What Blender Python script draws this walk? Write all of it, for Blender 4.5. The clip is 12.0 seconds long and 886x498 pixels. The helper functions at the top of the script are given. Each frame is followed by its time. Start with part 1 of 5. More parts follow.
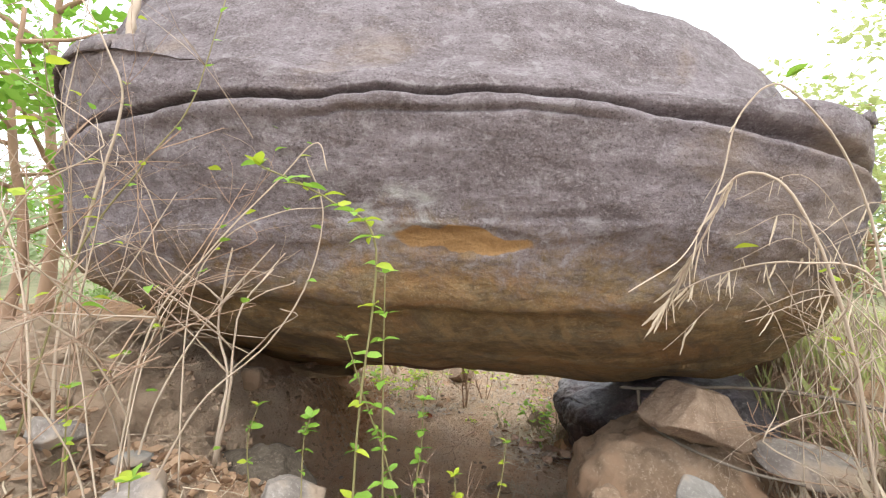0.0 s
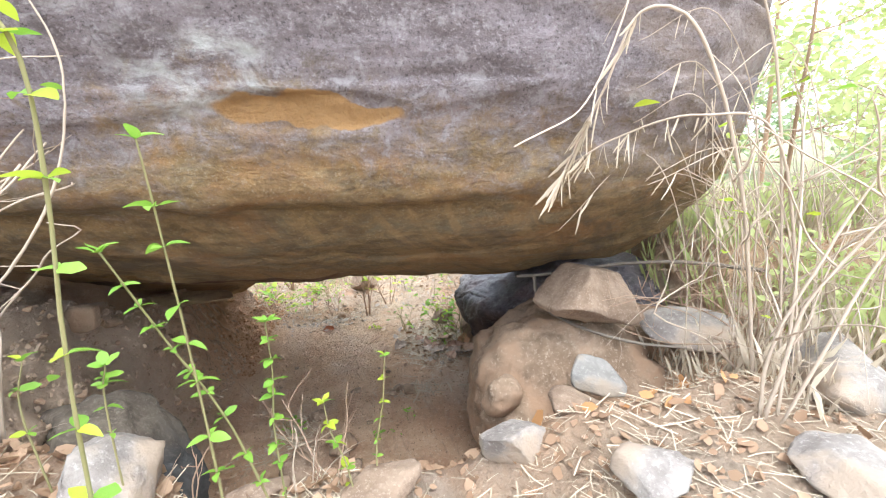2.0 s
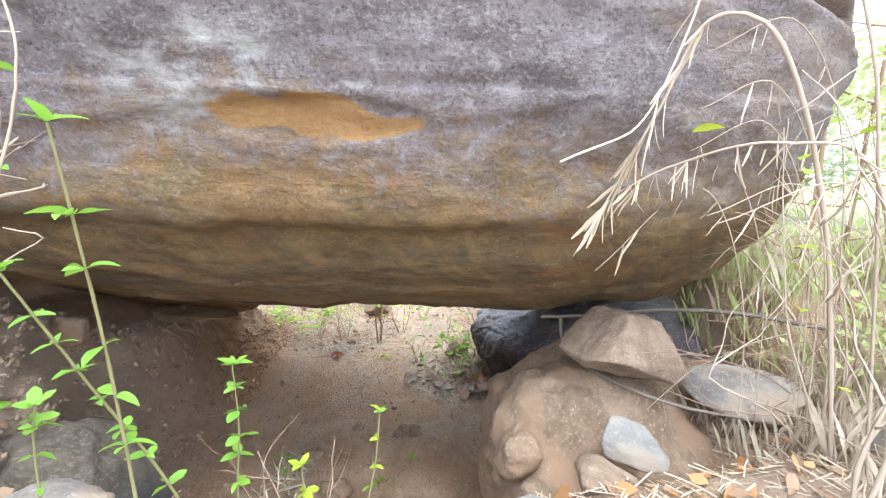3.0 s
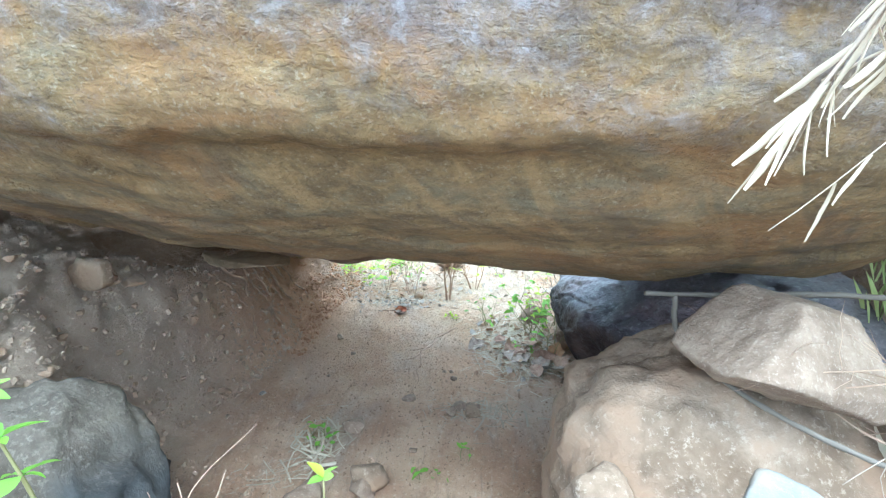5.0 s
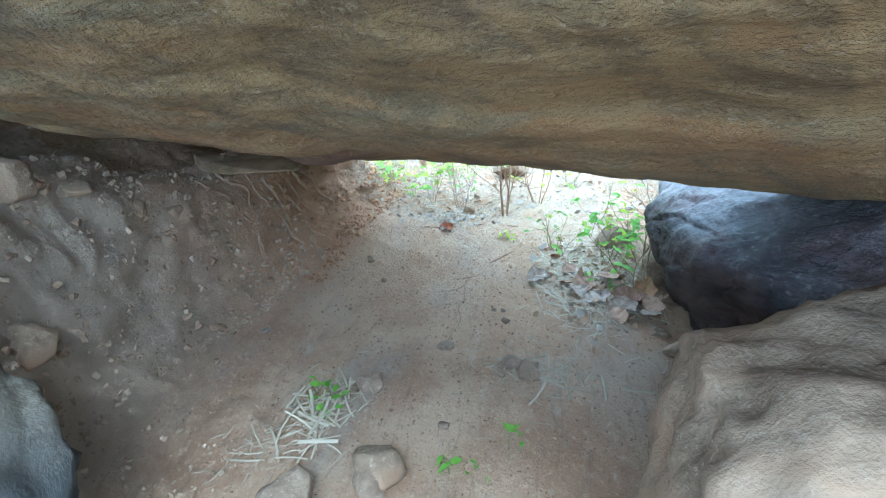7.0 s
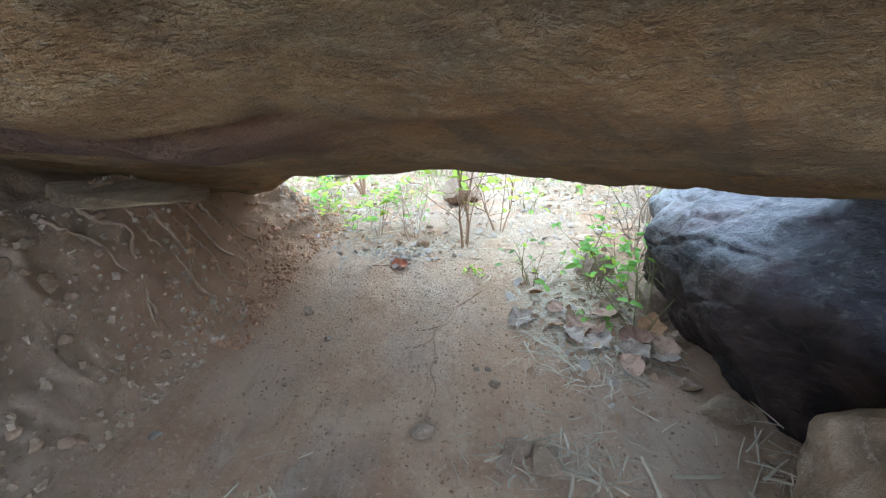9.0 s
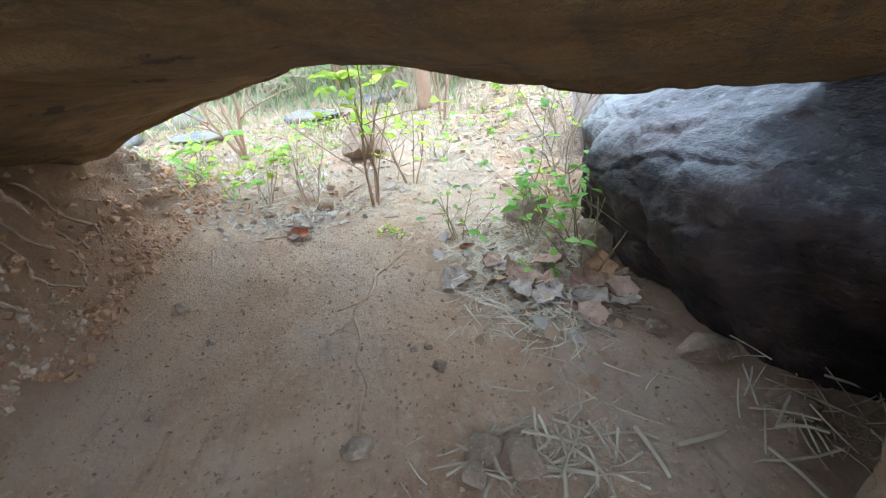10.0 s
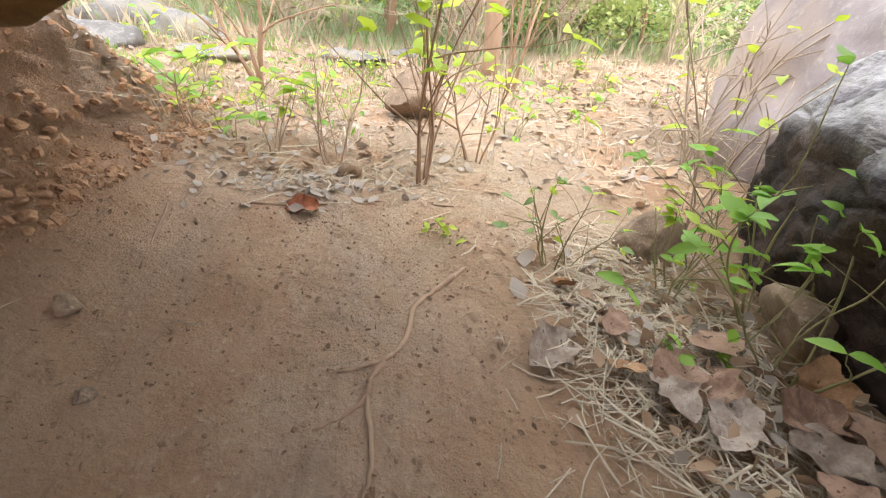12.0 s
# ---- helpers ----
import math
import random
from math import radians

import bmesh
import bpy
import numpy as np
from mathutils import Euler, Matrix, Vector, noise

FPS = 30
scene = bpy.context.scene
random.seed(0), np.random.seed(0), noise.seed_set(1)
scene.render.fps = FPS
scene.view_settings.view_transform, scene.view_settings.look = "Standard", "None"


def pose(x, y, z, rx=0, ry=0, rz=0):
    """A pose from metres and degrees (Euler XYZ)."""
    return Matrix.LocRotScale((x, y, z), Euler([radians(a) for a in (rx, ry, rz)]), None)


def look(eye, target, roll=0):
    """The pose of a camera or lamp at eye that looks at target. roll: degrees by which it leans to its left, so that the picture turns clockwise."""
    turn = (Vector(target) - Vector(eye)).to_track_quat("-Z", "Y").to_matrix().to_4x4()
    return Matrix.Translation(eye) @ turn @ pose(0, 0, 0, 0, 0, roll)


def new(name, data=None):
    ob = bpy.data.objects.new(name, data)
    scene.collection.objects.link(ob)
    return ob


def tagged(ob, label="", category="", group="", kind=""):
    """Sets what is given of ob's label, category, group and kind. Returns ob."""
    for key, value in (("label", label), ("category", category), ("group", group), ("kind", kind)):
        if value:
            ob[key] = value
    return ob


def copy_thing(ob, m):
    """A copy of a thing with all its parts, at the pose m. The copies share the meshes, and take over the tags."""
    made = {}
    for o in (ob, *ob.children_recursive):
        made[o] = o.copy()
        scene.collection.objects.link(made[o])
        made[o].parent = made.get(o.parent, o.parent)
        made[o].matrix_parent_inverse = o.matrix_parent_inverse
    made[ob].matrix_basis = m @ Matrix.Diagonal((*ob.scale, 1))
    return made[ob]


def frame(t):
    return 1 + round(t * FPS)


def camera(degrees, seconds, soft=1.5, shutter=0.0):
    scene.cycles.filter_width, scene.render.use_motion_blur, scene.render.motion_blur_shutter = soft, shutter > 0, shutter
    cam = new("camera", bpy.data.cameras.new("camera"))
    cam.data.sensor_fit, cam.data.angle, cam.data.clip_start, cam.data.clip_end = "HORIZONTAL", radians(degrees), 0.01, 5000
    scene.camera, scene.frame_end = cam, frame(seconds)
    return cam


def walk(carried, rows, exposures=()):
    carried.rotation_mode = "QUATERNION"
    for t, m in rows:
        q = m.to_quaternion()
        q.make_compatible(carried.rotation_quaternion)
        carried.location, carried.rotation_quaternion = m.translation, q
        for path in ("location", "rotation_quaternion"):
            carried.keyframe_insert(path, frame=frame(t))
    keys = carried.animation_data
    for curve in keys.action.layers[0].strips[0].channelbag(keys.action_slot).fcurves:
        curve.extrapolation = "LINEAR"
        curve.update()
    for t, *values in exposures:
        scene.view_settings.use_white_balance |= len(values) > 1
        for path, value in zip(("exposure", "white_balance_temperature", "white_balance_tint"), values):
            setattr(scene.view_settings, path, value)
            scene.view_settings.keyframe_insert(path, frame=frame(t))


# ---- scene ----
cam = camera(90.5, 12.0, 1.2)
METRES, EYE, TILT, LEAN, TURN = 4.8, 2.26, 0.0, 0.0, 0.0
ROWS = [
    (0.0, 0.0, 0.0, 0.0, 0.0, 0.0, -0.0),
    (0.5, -0.0043, 0.0304, -0.0078, -5.76, -4.58, -0.37),
    (1.0, 0.01, 0.054, -0.0215, -6.85, -7.33, 0.35),
    (1.5, 0.0327, 0.0746, -0.0282, -8.77, -11.36, 2.89),
    (2.0, 0.0442, 0.0893, -0.03, -12.35, -12.31, 3.34),
    (2.5, 0.045, 0.1102, -0.0307, -11.03, -7.9, 1.51),
    (3.0, 0.0579, 0.144, -0.0355, -9.1, -8.8, 0.41),
    (5.0, 0.1066, 0.2848, -0.066, 2.8, -15.11, 0.77),
    (5.5, 0.1049, 0.3178, -0.0701, 10.89, -16.25, -3.3),
    (6.0, 0.0975, 0.3495, -0.0807, 13.28, -19.44, -1.28),
    (6.5, 0.1092, 0.4144, -0.1085, 12.01, -25.25, 2.43),
    (8.5, 0.0837, 0.5524, -0.152, 6.75, -27.92, 0.11),
    (9.0, 0.0566, 0.5854, -0.1715, 1.51, -22.91, 2.22),
    (9.5, 0.0349, 0.6236, -0.1807, -0.47, -21.55, 2.19),
    (10.0, 0.0489, 0.6749, -0.2219, -12.15, -28.26, 3.46),
    (10.5, 0.0636, 0.7069, -0.2326, -26.17, -25.58, 1.78),
    (11.0, 0.0468, 0.7522, -0.2584, -31.66, -23.8, 6.28),
    (11.5, 0.0328, 0.813, -0.2748, -18.28, -23.86, -0.39),
    (12.0, 0.028, 0.8712, -0.2914, -5.36, -30.98, -6.14),
]
EXPOSURES = [(0.0, 0.68, 6200, 10), (0.5, 1.25, 6200, 10), (1.0, 1.42, 6050, 10), (2.0, 1.36, 5650, 8), (3.0, 1.42, 5450, 7), (5.0, 1.97, 4600, -5), (6.0, 2.11, 4350, -8), (6.5, 2.08, 4250, -9), (8.5, 1.75, 4450, -4), (9.0, 1.72, 4650, -1), (9.5, 1.68, 4600, -4),
             (10.0, 1.6, 4850, 0), (10.5, 1.72, 5350, 6), (11.0, 1.85, 5500, 8), (12.0, 1.52, 6150, 11)]
walk(cam, [(t, pose(0, 0, EYE, TILT, LEAN, TURN) @ pose(METRES * x, METRES * y, METRES * z, 90 + pitch, roll, yaw)) for t, x, y, z, yaw, pitch, roll in ROWS], EXPOSURES)

# ---- sky and sun: bright, hazy, nearly overcast ----
world = bpy.data.worlds.new("sky")
scene.world = world
world.use_nodes = True
wn = world.node_tree
sky = wn.nodes.new("ShaderNodeTexSky")
sky.sky_type = "NISHITA"
sky.sun_disc = False
sky.sun_elevation, sky.sun_rotation = radians(63), radians(159)
sky.air_density, sky.dust_density, sky.ozone_density = 1.0, 4.0, 0.6
haze = wn.nodes.new("ShaderNodeMixRGB")
haze.inputs["Fac"].default_value = 0.62
haze.inputs["Color2"].default_value = (14.0, 14.0, 13.6, 1)
wn.links.new(sky.outputs["Color"], haze.inputs["Color1"])
wn.links.new(haze.outputs["Color"], wn.nodes["Background"].inputs["Color"])
wn.nodes["Background"].inputs["Strength"].default_value = 0.15
sun = new("sun", bpy.data.lights.new("sun", "SUN"))
sun.data.energy, sun.data.angle, sun.data.color = 1.0, radians(30), (1.0, 0.95, 0.86)
sun.matrix_world = look((1.8, -4.6, 10.0), (0, 0, 0))


# ---- materials ----
class Mat:
    """A small node-tree builder for a principled material."""

    def __init__(self, name, rough=0.9, metal=0.0):
        self.m = bpy.data.materials.new(name)
        self.m.use_nodes = True
        self.t = self.m.node_tree
        self.b = self.t.nodes["Principled BSDF"]
        self.b.inputs["Roughness"].default_value = rough
        self.b.inputs["Metallic"].default_value = metal
        self.co = self.t.nodes.new("ShaderNodeTexCoord").outputs["Object"]

    def node(self, kind, **inputs):
        n = self.t.nodes.new(kind)
        for key, value in inputs.items():
            self.put(n.inputs[key.replace("_", " ")], value)
        return n

    def put(self, socket, value):
        if isinstance(value, bpy.types.NodeSocket):
            self.t.links.new(value, socket)
        else:
            socket.default_value = value

    def noise(self, scale, detail=6.0, rough=0.6, stretch=(1, 1, 1), warp=0.0, turn=0.0):
        v = self.co
        if turn:
            mp = self.node("ShaderNodeMapping", Vector=v)
            mp.inputs["Rotation"].default_value = (0, 0, radians(turn))
            v = mp.outputs["Vector"]
        if stretch != (1, 1, 1):
            mp = self.node("ShaderNodeMapping", Vector=v)
            mp.inputs["Scale"].default_value = stretch
            v = mp.outputs["Vector"]
        n = self.node("ShaderNodeTexNoise", Vector=v, Scale=scale, Detail=detail, Roughness=rough, Distortion=warp)
        return n.outputs["Fac"]

    def ramp(self, fac, lo, hi):
        n = self.node("ShaderNodeMapRange", Value=fac)
        n.interpolation_type = "SMOOTHSTEP"
        n.inputs["From Min"].default_value, n.inputs["From Max"].default_value = lo, hi
        return n.outputs["Result"]

    def mix(self, fac, a, b, mode="MIX"):
        n = self.t.nodes.new("ShaderNodeMixRGB")
        n.blend_type = mode
        self.put(n.inputs["Fac"], fac)
        self.put(n.inputs["Color1"], a if not isinstance(a, tuple) else (*a, 1))
        self.put(n.inputs["Color2"], b if not isinstance(b, tuple) else (*b, 1))
        return n.outputs["Color"]

    def math(self, op, a, b=0.0):
        n = self.t.nodes.new("ShaderNodeMath")
        n.operation = op
        self.put(n.inputs[0], a)
        self.put(n.inputs[1], b)
        return n.outputs["Value"]

    def axis(self, k):
        return self.node("ShaderNodeSeparateXYZ", Vector=self.co).outputs[k]

    def random(self):
        return self.t.nodes.new("ShaderNodeObjectInfo").outputs["Random"]

    def island(self):
        return self.t.nodes.new("ShaderNodeNewGeometry").outputs["Random Per Island"]

    def bump(self, height, strength=0.5, dist=0.02):
        n = self.node("ShaderNodeBump", Height=height, Strength=strength, Distance=dist)
        old = self.b.inputs["Normal"].links
        if old:
            self.t.links.new(old[0].from_socket, n.inputs["Normal"])
        self.t.links.new(n.outputs["Normal"], self.b.inputs["Normal"])

    def color(self, value):
        self.put(self.b.inputs["Base Color"], value if not isinstance(value, tuple) else (*value, 1))

    def window(self, value, centre, half):
        """1 near the centre of a coordinate, 0 past the half width."""
        d = self.math("ABSOLUTE", self.math("SUBTRACT", value, centre))
        return self.ramp(self.math("DIVIDE", d, half), 1.0, 0.55)


def boulder_material():
    k = Mat("weathered_granite", 0.88)
    x, z = k.axis("X"), k.axis("Z")
    big, mid = k.noise(1.1, 5, 0.6, (1, 1, 1.6), 0.4), k.noise(3.6, 7, 0.68, (0.9, 1, 1.3), 0.6)
    fine, grain = k.noise(38, 4, 0.7), k.noise(120, 3, 0.6)
    # grey-violet weathering skin above, ochre rock on the sheltered underside
    speck = k.noise(62, 3, 0.75, (1, 1, 1.2))
    bed = k.noise(13, 7, 0.72, (0.75, 1.0, 1.3), 0.7)
    y = k.axis("Y")
    grey = k.mix(k.ramp(mid, 0.32, 0.7), (0.145, 0.115, 0.12), (0.265, 0.225, 0.24))
    grey = k.mix(k.math("MULTIPLY", k.ramp(speck, 0.52, 0.66), 0.75), grey, (0.34, 0.31, 0.315))
    grey = k.mix(k.math("MULTIPLY", k.ramp(speck, 0.44, 0.33), 0.85), grey, (0.055, 0.045, 0.045))
    blot = k.noise(11, 6, 0.7, (1, 1, 1.1), 0.5)
    grey = k.mix(k.math("MULTIPLY", k.ramp(blot, 0.54, 0.64), 0.6), grey, (0.36, 0.335, 0.335))
    grey = k.mix(k.math("MULTIPLY", k.ramp(blot, 0.45, 0.36), 0.6), grey, (0.10, 0.08, 0.08))
    grey = k.mix(k.math("MULTIPLY", k.ramp(big, 0.52, 0.68), 0.5), grey, (0.30, 0.22, 0.15))
    ochre = k.mix(k.ramp(bed, 0.34, 0.66), (0.13, 0.083, 0.033), (0.29, 0.192, 0.08))
    ochre = k.mix(k.math("MULTIPLY", k.ramp(k.noise(2.0, 5, 0.6, (0.7, 1, 1.6), 0.8), 0.46, 0.64), 0.62), ochre, (0.31, 0.155, 0.048))
    ochre = k.mix(k.math("MULTIPLY", k.ramp(k.noise(2.6, 6, 0.7, (0.6, 1.3, 1.6), 1.2), 0.52, 0.66), 0.35), ochre, (0.20, 0.20, 0.145))
    ochre = k.mix(k.math("MULTIPLY", k.ramp(k.noise(70, 4, 0.7), 0.54, 0.68), 0.45), ochre, (0.44, 0.37, 0.26))
    ochre = k.mix(k.math("MULTIPLY", k.ramp(k.noise(60, 4, 0.7), 0.44, 0.32), 0.6), ochre, (0.10, 0.07, 0.04))
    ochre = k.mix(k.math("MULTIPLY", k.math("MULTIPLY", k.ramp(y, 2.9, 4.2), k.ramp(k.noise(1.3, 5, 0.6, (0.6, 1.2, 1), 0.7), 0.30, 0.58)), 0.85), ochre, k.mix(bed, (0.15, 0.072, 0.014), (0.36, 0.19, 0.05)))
    # streaks left by water running down the slanting underside
    run = k.noise(3.0, 6, 0.62, (2.6, 0.35, 0.5), 0.5, 38)
    low = k.ramp(z, 1.98, 1.84)
    ochre = k.mix(k.math("MULTIPLY", k.math("MULTIPLY", k.ramp(run, 0.54, 0.66), low), 0.55), ochre, (0.105, 0.075, 0.04))
    ochre = k.mix(k.math("MULTIPLY", k.math("MULTIPLY", k.ramp(run, 0.46, 0.36), low), 0.45), ochre, (0.37, 0.24, 0.10))
    # dark seep stains
    ochre = k.mix(k.math("MULTIPLY", k.ramp(k.noise(1.5, 6, 0.65, (0.9, 0.8, 0.9), 0.5), 0.57, 0.66), 0.6), ochre, (0.085, 0.062, 0.04))
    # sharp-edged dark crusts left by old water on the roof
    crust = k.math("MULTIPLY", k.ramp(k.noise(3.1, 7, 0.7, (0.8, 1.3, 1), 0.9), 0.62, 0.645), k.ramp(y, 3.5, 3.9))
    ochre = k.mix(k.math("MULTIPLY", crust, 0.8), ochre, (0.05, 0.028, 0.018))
    # rusty water stain along the split flake
    split = k.math("ADD", k.math("SUBTRACT", k.math("MULTIPLY", x, 0.25), 3.30), k.math("SUBTRACT", y, k.math("MULTIPLY", k.math("MULTIPLY", x, x), 0.2)))
    split = k.math("ADD", split, k.math("MULTIPLY", k.math("SUBTRACT", mid, 0.5), 0.35))
    soak = k.math("MULTIPLY", k.window(split, 0.07, 0.13), k.ramp(x, 0.22, 0.04))
    ochre = k.mix(k.math("MULTIPLY", soak, 0.92), ochre, k.mix(bed, (0.045, 0.022, 0.012), (0.17, 0.07, 0.03)))
    edge = k.math("ADD", z, k.math("ADD", k.math("MULTIPLY", k.math("SUBTRACT", big, 0.5), 1.0), k.math("MULTIPLY", k.math("SUBTRACT", blot, 0.5), 0.9)))
    skin = k.math("MULTIPLY", k.ramp(edge, 1.90, 2.40), k.ramp(z, 1.84, 1.93))
    col = k.mix(skin, ochre, grey)
    # rusty spalled patch and pale lichen beside it
    wob = k.math("MULTIPLY", k.math("SUBTRACT", k.noise(5, 4, 0.5), 0.5), 0.16)
    xw, zw = k.math("ADD", x, wob), k.math("ADD", z, wob)
    dx = k.math("DIVIDE", k.math("SUBTRACT", xw, 0.1), 0.37)
    dz = k.math("DIVIDE", k.math("SUBTRACT", k.math("ADD", zw, k.math("MULTIPLY", x, 0.10)), 2.315), 0.062)
    rust = k.ramp(k.math("ADD", k.math("MULTIPLY", dx, dx), k.math("MULTIPLY", dz, dz)), 1.05, 0.75)
    pale = k.math("MULTIPLY", k.window(xw, -0.28, 0.34), k.window(zw, 2.46, 0.16))
    col = k.mix(k.math("MULTIPLY", pale, k.ramp(mid, 0.4, 0.6)), col, (0.43, 0.42, 0.40))
    col = k.mix(rust, col, k.mix(fine, (0.27, 0.14, 0.045), (0.41, 0.235, 0.085)))
    streak = k.ramp(k.noise(2.2, 5, 0.65, (2.0, 1, 0.5), 0.8), 0.56, 0.72)
    col = k.mix(k.math("MULTIPLY", streak, 0.3), col, (0.12, 0.095, 0.09))
    k.color(k.mix(k.math("MULTIPLY", grain, 0.3), col, (0.10, 0.083, 0.07)))
    k.bump(k.noise(7, 8, 0.68, (0.8, 1, 1.2), 0.4), 0.6, 0.07)
    k.bump(bed, 0.5, 0.024)
    k.bump(k.noise(44, 5, 0.72, (0.8, 1, 1)), 0.5, 0.012)
    k.bump(k.noise(22, 6, 0.7), 0.5, 0.02)
    k.bump(speck, 0.7, 0.010)
    return k.m


def stone_material(name, dark, light, spot, scale=5.0, rough=0.85, dirt=None, relief=0.5):
    k = Mat(name, rough)
    mid, fine = k.noise(scale, 7, 0.65), k.noise(scale * 9, 4, 0.7)
    col = k.mix(k.ramp(mid, 0.34, 0.68), dark, light)
    col = k.mix(k.math("MULTIPLY", k.ramp(fine, 0.52, 0.7), 0.7), col, spot)
    if dirt:
        col = k.mix(k.ramp(k.noise(scale * 0.5, 4, 0.6), 0.45, 0.62), col, dirt)
    k.color(col)
    k.bump(mid, relief, 0.05)
    k.bump(fine, relief, 0.012)
    return k.m


def soil_material():
    k = Mat("dry_soil", 0.95)
    x, y = k.axis("X"), k.axis("Y")
    mid, fine = k.noise(2.2, 7, 0.62), k.noise(42, 5, 0.7)
    clay = k.mix(k.ramp(mid, 0.3, 0.7), (0.42, 0.25, 0.148), (0.64, 0.445, 0.295))
    clay = k.mix(k.ramp(fine, 0.52, 0.75), clay, (0.68, 0.52, 0.37))
    grey = k.ramp(k.noise(0.9, 5, 0.6, (1.5, 0.6, 1), 0.6), 0.46, 0.64)
    clay = k.mix(k.math("MULTIPLY", grey, 0.55), clay, (0.45, 0.395, 0.335))
    clay = k.mix(k.math("MULTIPLY", k.ramp(k.noise(95, 3, 0.6), 0.40, 0.28), 0.35), clay, (0.13, 0.08, 0.055))
    scuff = k.math("MULTIPLY", k.ramp(k.noise(5.5, 7, 0.72, (1.3, 0.8, 1), 0.6), 0.54, 0.68), 0.4)
    clay = k.mix(scuff, clay, (0.28, 0.165, 0.10))
    drag = k.math("MULTIPLY", k.ramp(k.noise(11, 7, 0.74, (2.2, 0.3, 1), 0.5), 0.53, 0.66), 0.45)
    clay = k.mix(drag, clay, (0.27, 0.18, 0.125))
    dust = k.math("MULTIPLY", k.ramp(k.noise(7, 7, 0.75, (1.4, 0.5, 1), 0.4), 0.55, 0.7), 0.4)
    clay = k.mix(dust, clay, (0.70, 0.58, 0.45))
    # redder, less trodden clay towards the way out, either side of a grey scuffed track
    track = k.window(k.math("ADD", x, k.math("MULTIPLY", k.math("SUBTRACT", mid, 0.5), 0.5)), -0.03, 0.42)
    warm = k.math("MULTIPLY", k.ramp(y, 3.7, 5.0), k.math("SUBTRACT", 1.0, k.math("MULTIPLY", track, 0.6)))
    clay = k.mix(k.math("MULTIPLY", warm, 0.6), clay, k.mix(k.noise(8, 7, 0.72), (0.36, 0.20, 0.105), (0.60, 0.38, 0.225)))
    sand = k.mix(k.noise(14, 5, 0.7), (0.47, 0.34, 0.225), (0.60, 0.46, 0.33))
    path = k.math("MULTIPLY", k.window(k.math("SUBTRACT", x, k.math("MULTIPLY", y, 0.13)), 0.0, 0.75), k.ramp(y, 4.9, 6.3))
    path = k.math("MULTIPLY", path, k.ramp(k.noise(3, 5, 0.6), 0.3, 0.6))
    col = k.mix(path, clay, sand)
    dry = k.math("MULTIPLY", k.ramp(x, -0.95, -1.25), k.ramp(y, 4.4, 3.7))
    col = k.mix(k.math("MULTIPLY", dry, 0.75), col, k.mix(k.noise(7, 7, 0.75), (0.34, 0.235, 0.155), (0.66, 0.53, 0.40)))
    red = k.math("MULTIPLY", k.ramp(x, -0.6, -1.1), k.math("MULTIPLY", k.ramp(y, 4.4, 5.2), k.ramp(y, 8.0, 7.0)))
    col = k.mix(k.math("MULTIPLY", red, 0.85), col, k.mix(k.noise(6, 6, 0.7), (0.30, 0.155, 0.075), (0.50, 0.29, 0.16)))
    litter = k.mix(k.noise(30, 6, 0.75), (0.25, 0.17, 0.11), (0.48, 0.38, 0.28))
    out = k.math("MAXIMUM", k.ramp(y, 2.2, 1.7), k.math("MULTIPLY", k.ramp(y, 5.8, 6.8), k.ramp(mid, 0.36, 0.54)))
    col = k.mix(k.math("MULTIPLY", out, 0.72), col, litter)
    far = k.mix(k.noise(0.7, 6, 0.7), (0.14, 0.17, 0.065), (0.40, 0.35, 0.22))
    k.color(k.mix(k.ramp(y, 9.0, 15.0), col, far))
    k.bump(k.noise(9, 8, 0.72), 0.9, 0.09)
    k.bump(k.noise(55, 6, 0.75, (1.2, 0.7, 1)), 0.7, 0.018)
    crumb = k.math("MULTIPLY", k.ramp(x, -0.6, -1.05), k.math("MULTIPLY", k.ramp(y, 2.2, 2.8), k.ramp(y, 8.0, 7.0)))
    k.bump(k.math("MULTIPLY", k.noise(20, 9, 0.78, warp=0.3), crumb), 0.8, 0.05)
    k.bump(k.noise(5, 7, 0.68, (4, 0.8, 1), 0.3), 0.45, 0.035)
    k.bump(fine, 0.8, 0.016)
    return k.m


def twig_material(name, dark, light, rough=0.8):
    k = Mat(name, rough)
    n = k.noise(26, 4, 0.6, (1, 1, 0.4))
    k.color(k.mix(n, k.mix(k.random(), dark, light), light))
    k.bump(n, 0.3, 0.004)
    return k.m


def leaf_material(name, dark, light, through_light=0.35, rough=0.5):
    k = Mat(name, rough)
    n = k.noise(18, 4, 0.6)
    pick = k.math("ADD", k.math("MULTIPLY", k.math("ADD", k.island(), k.random()), 0.38), k.math("MULTIPLY", n, 0.25))
    col = k.mix(pick, dark, light)
    k.color(col)
    k.bump(k.noise(60, 3, 0.6), 0.2, 0.003)
    if through_light:
        tr = k.t.nodes.new("ShaderNodeBsdfTranslucent")
        k.put(tr.inputs["Color"], col)
        mx = k.t.nodes.new("ShaderNodeMixShader")
        mx.inputs["Fac"].default_value = through_light
        k.t.links.new(k.b.outputs["BSDF"], mx.inputs[1])
        k.t.links.new(tr.outputs["BSDF"], mx.inputs[2])
        k.t.links.new(mx.outputs["Shader"], k.t.nodes["Material Output"].inputs["Surface"])
    return k.m


GRANITE = boulder_material()


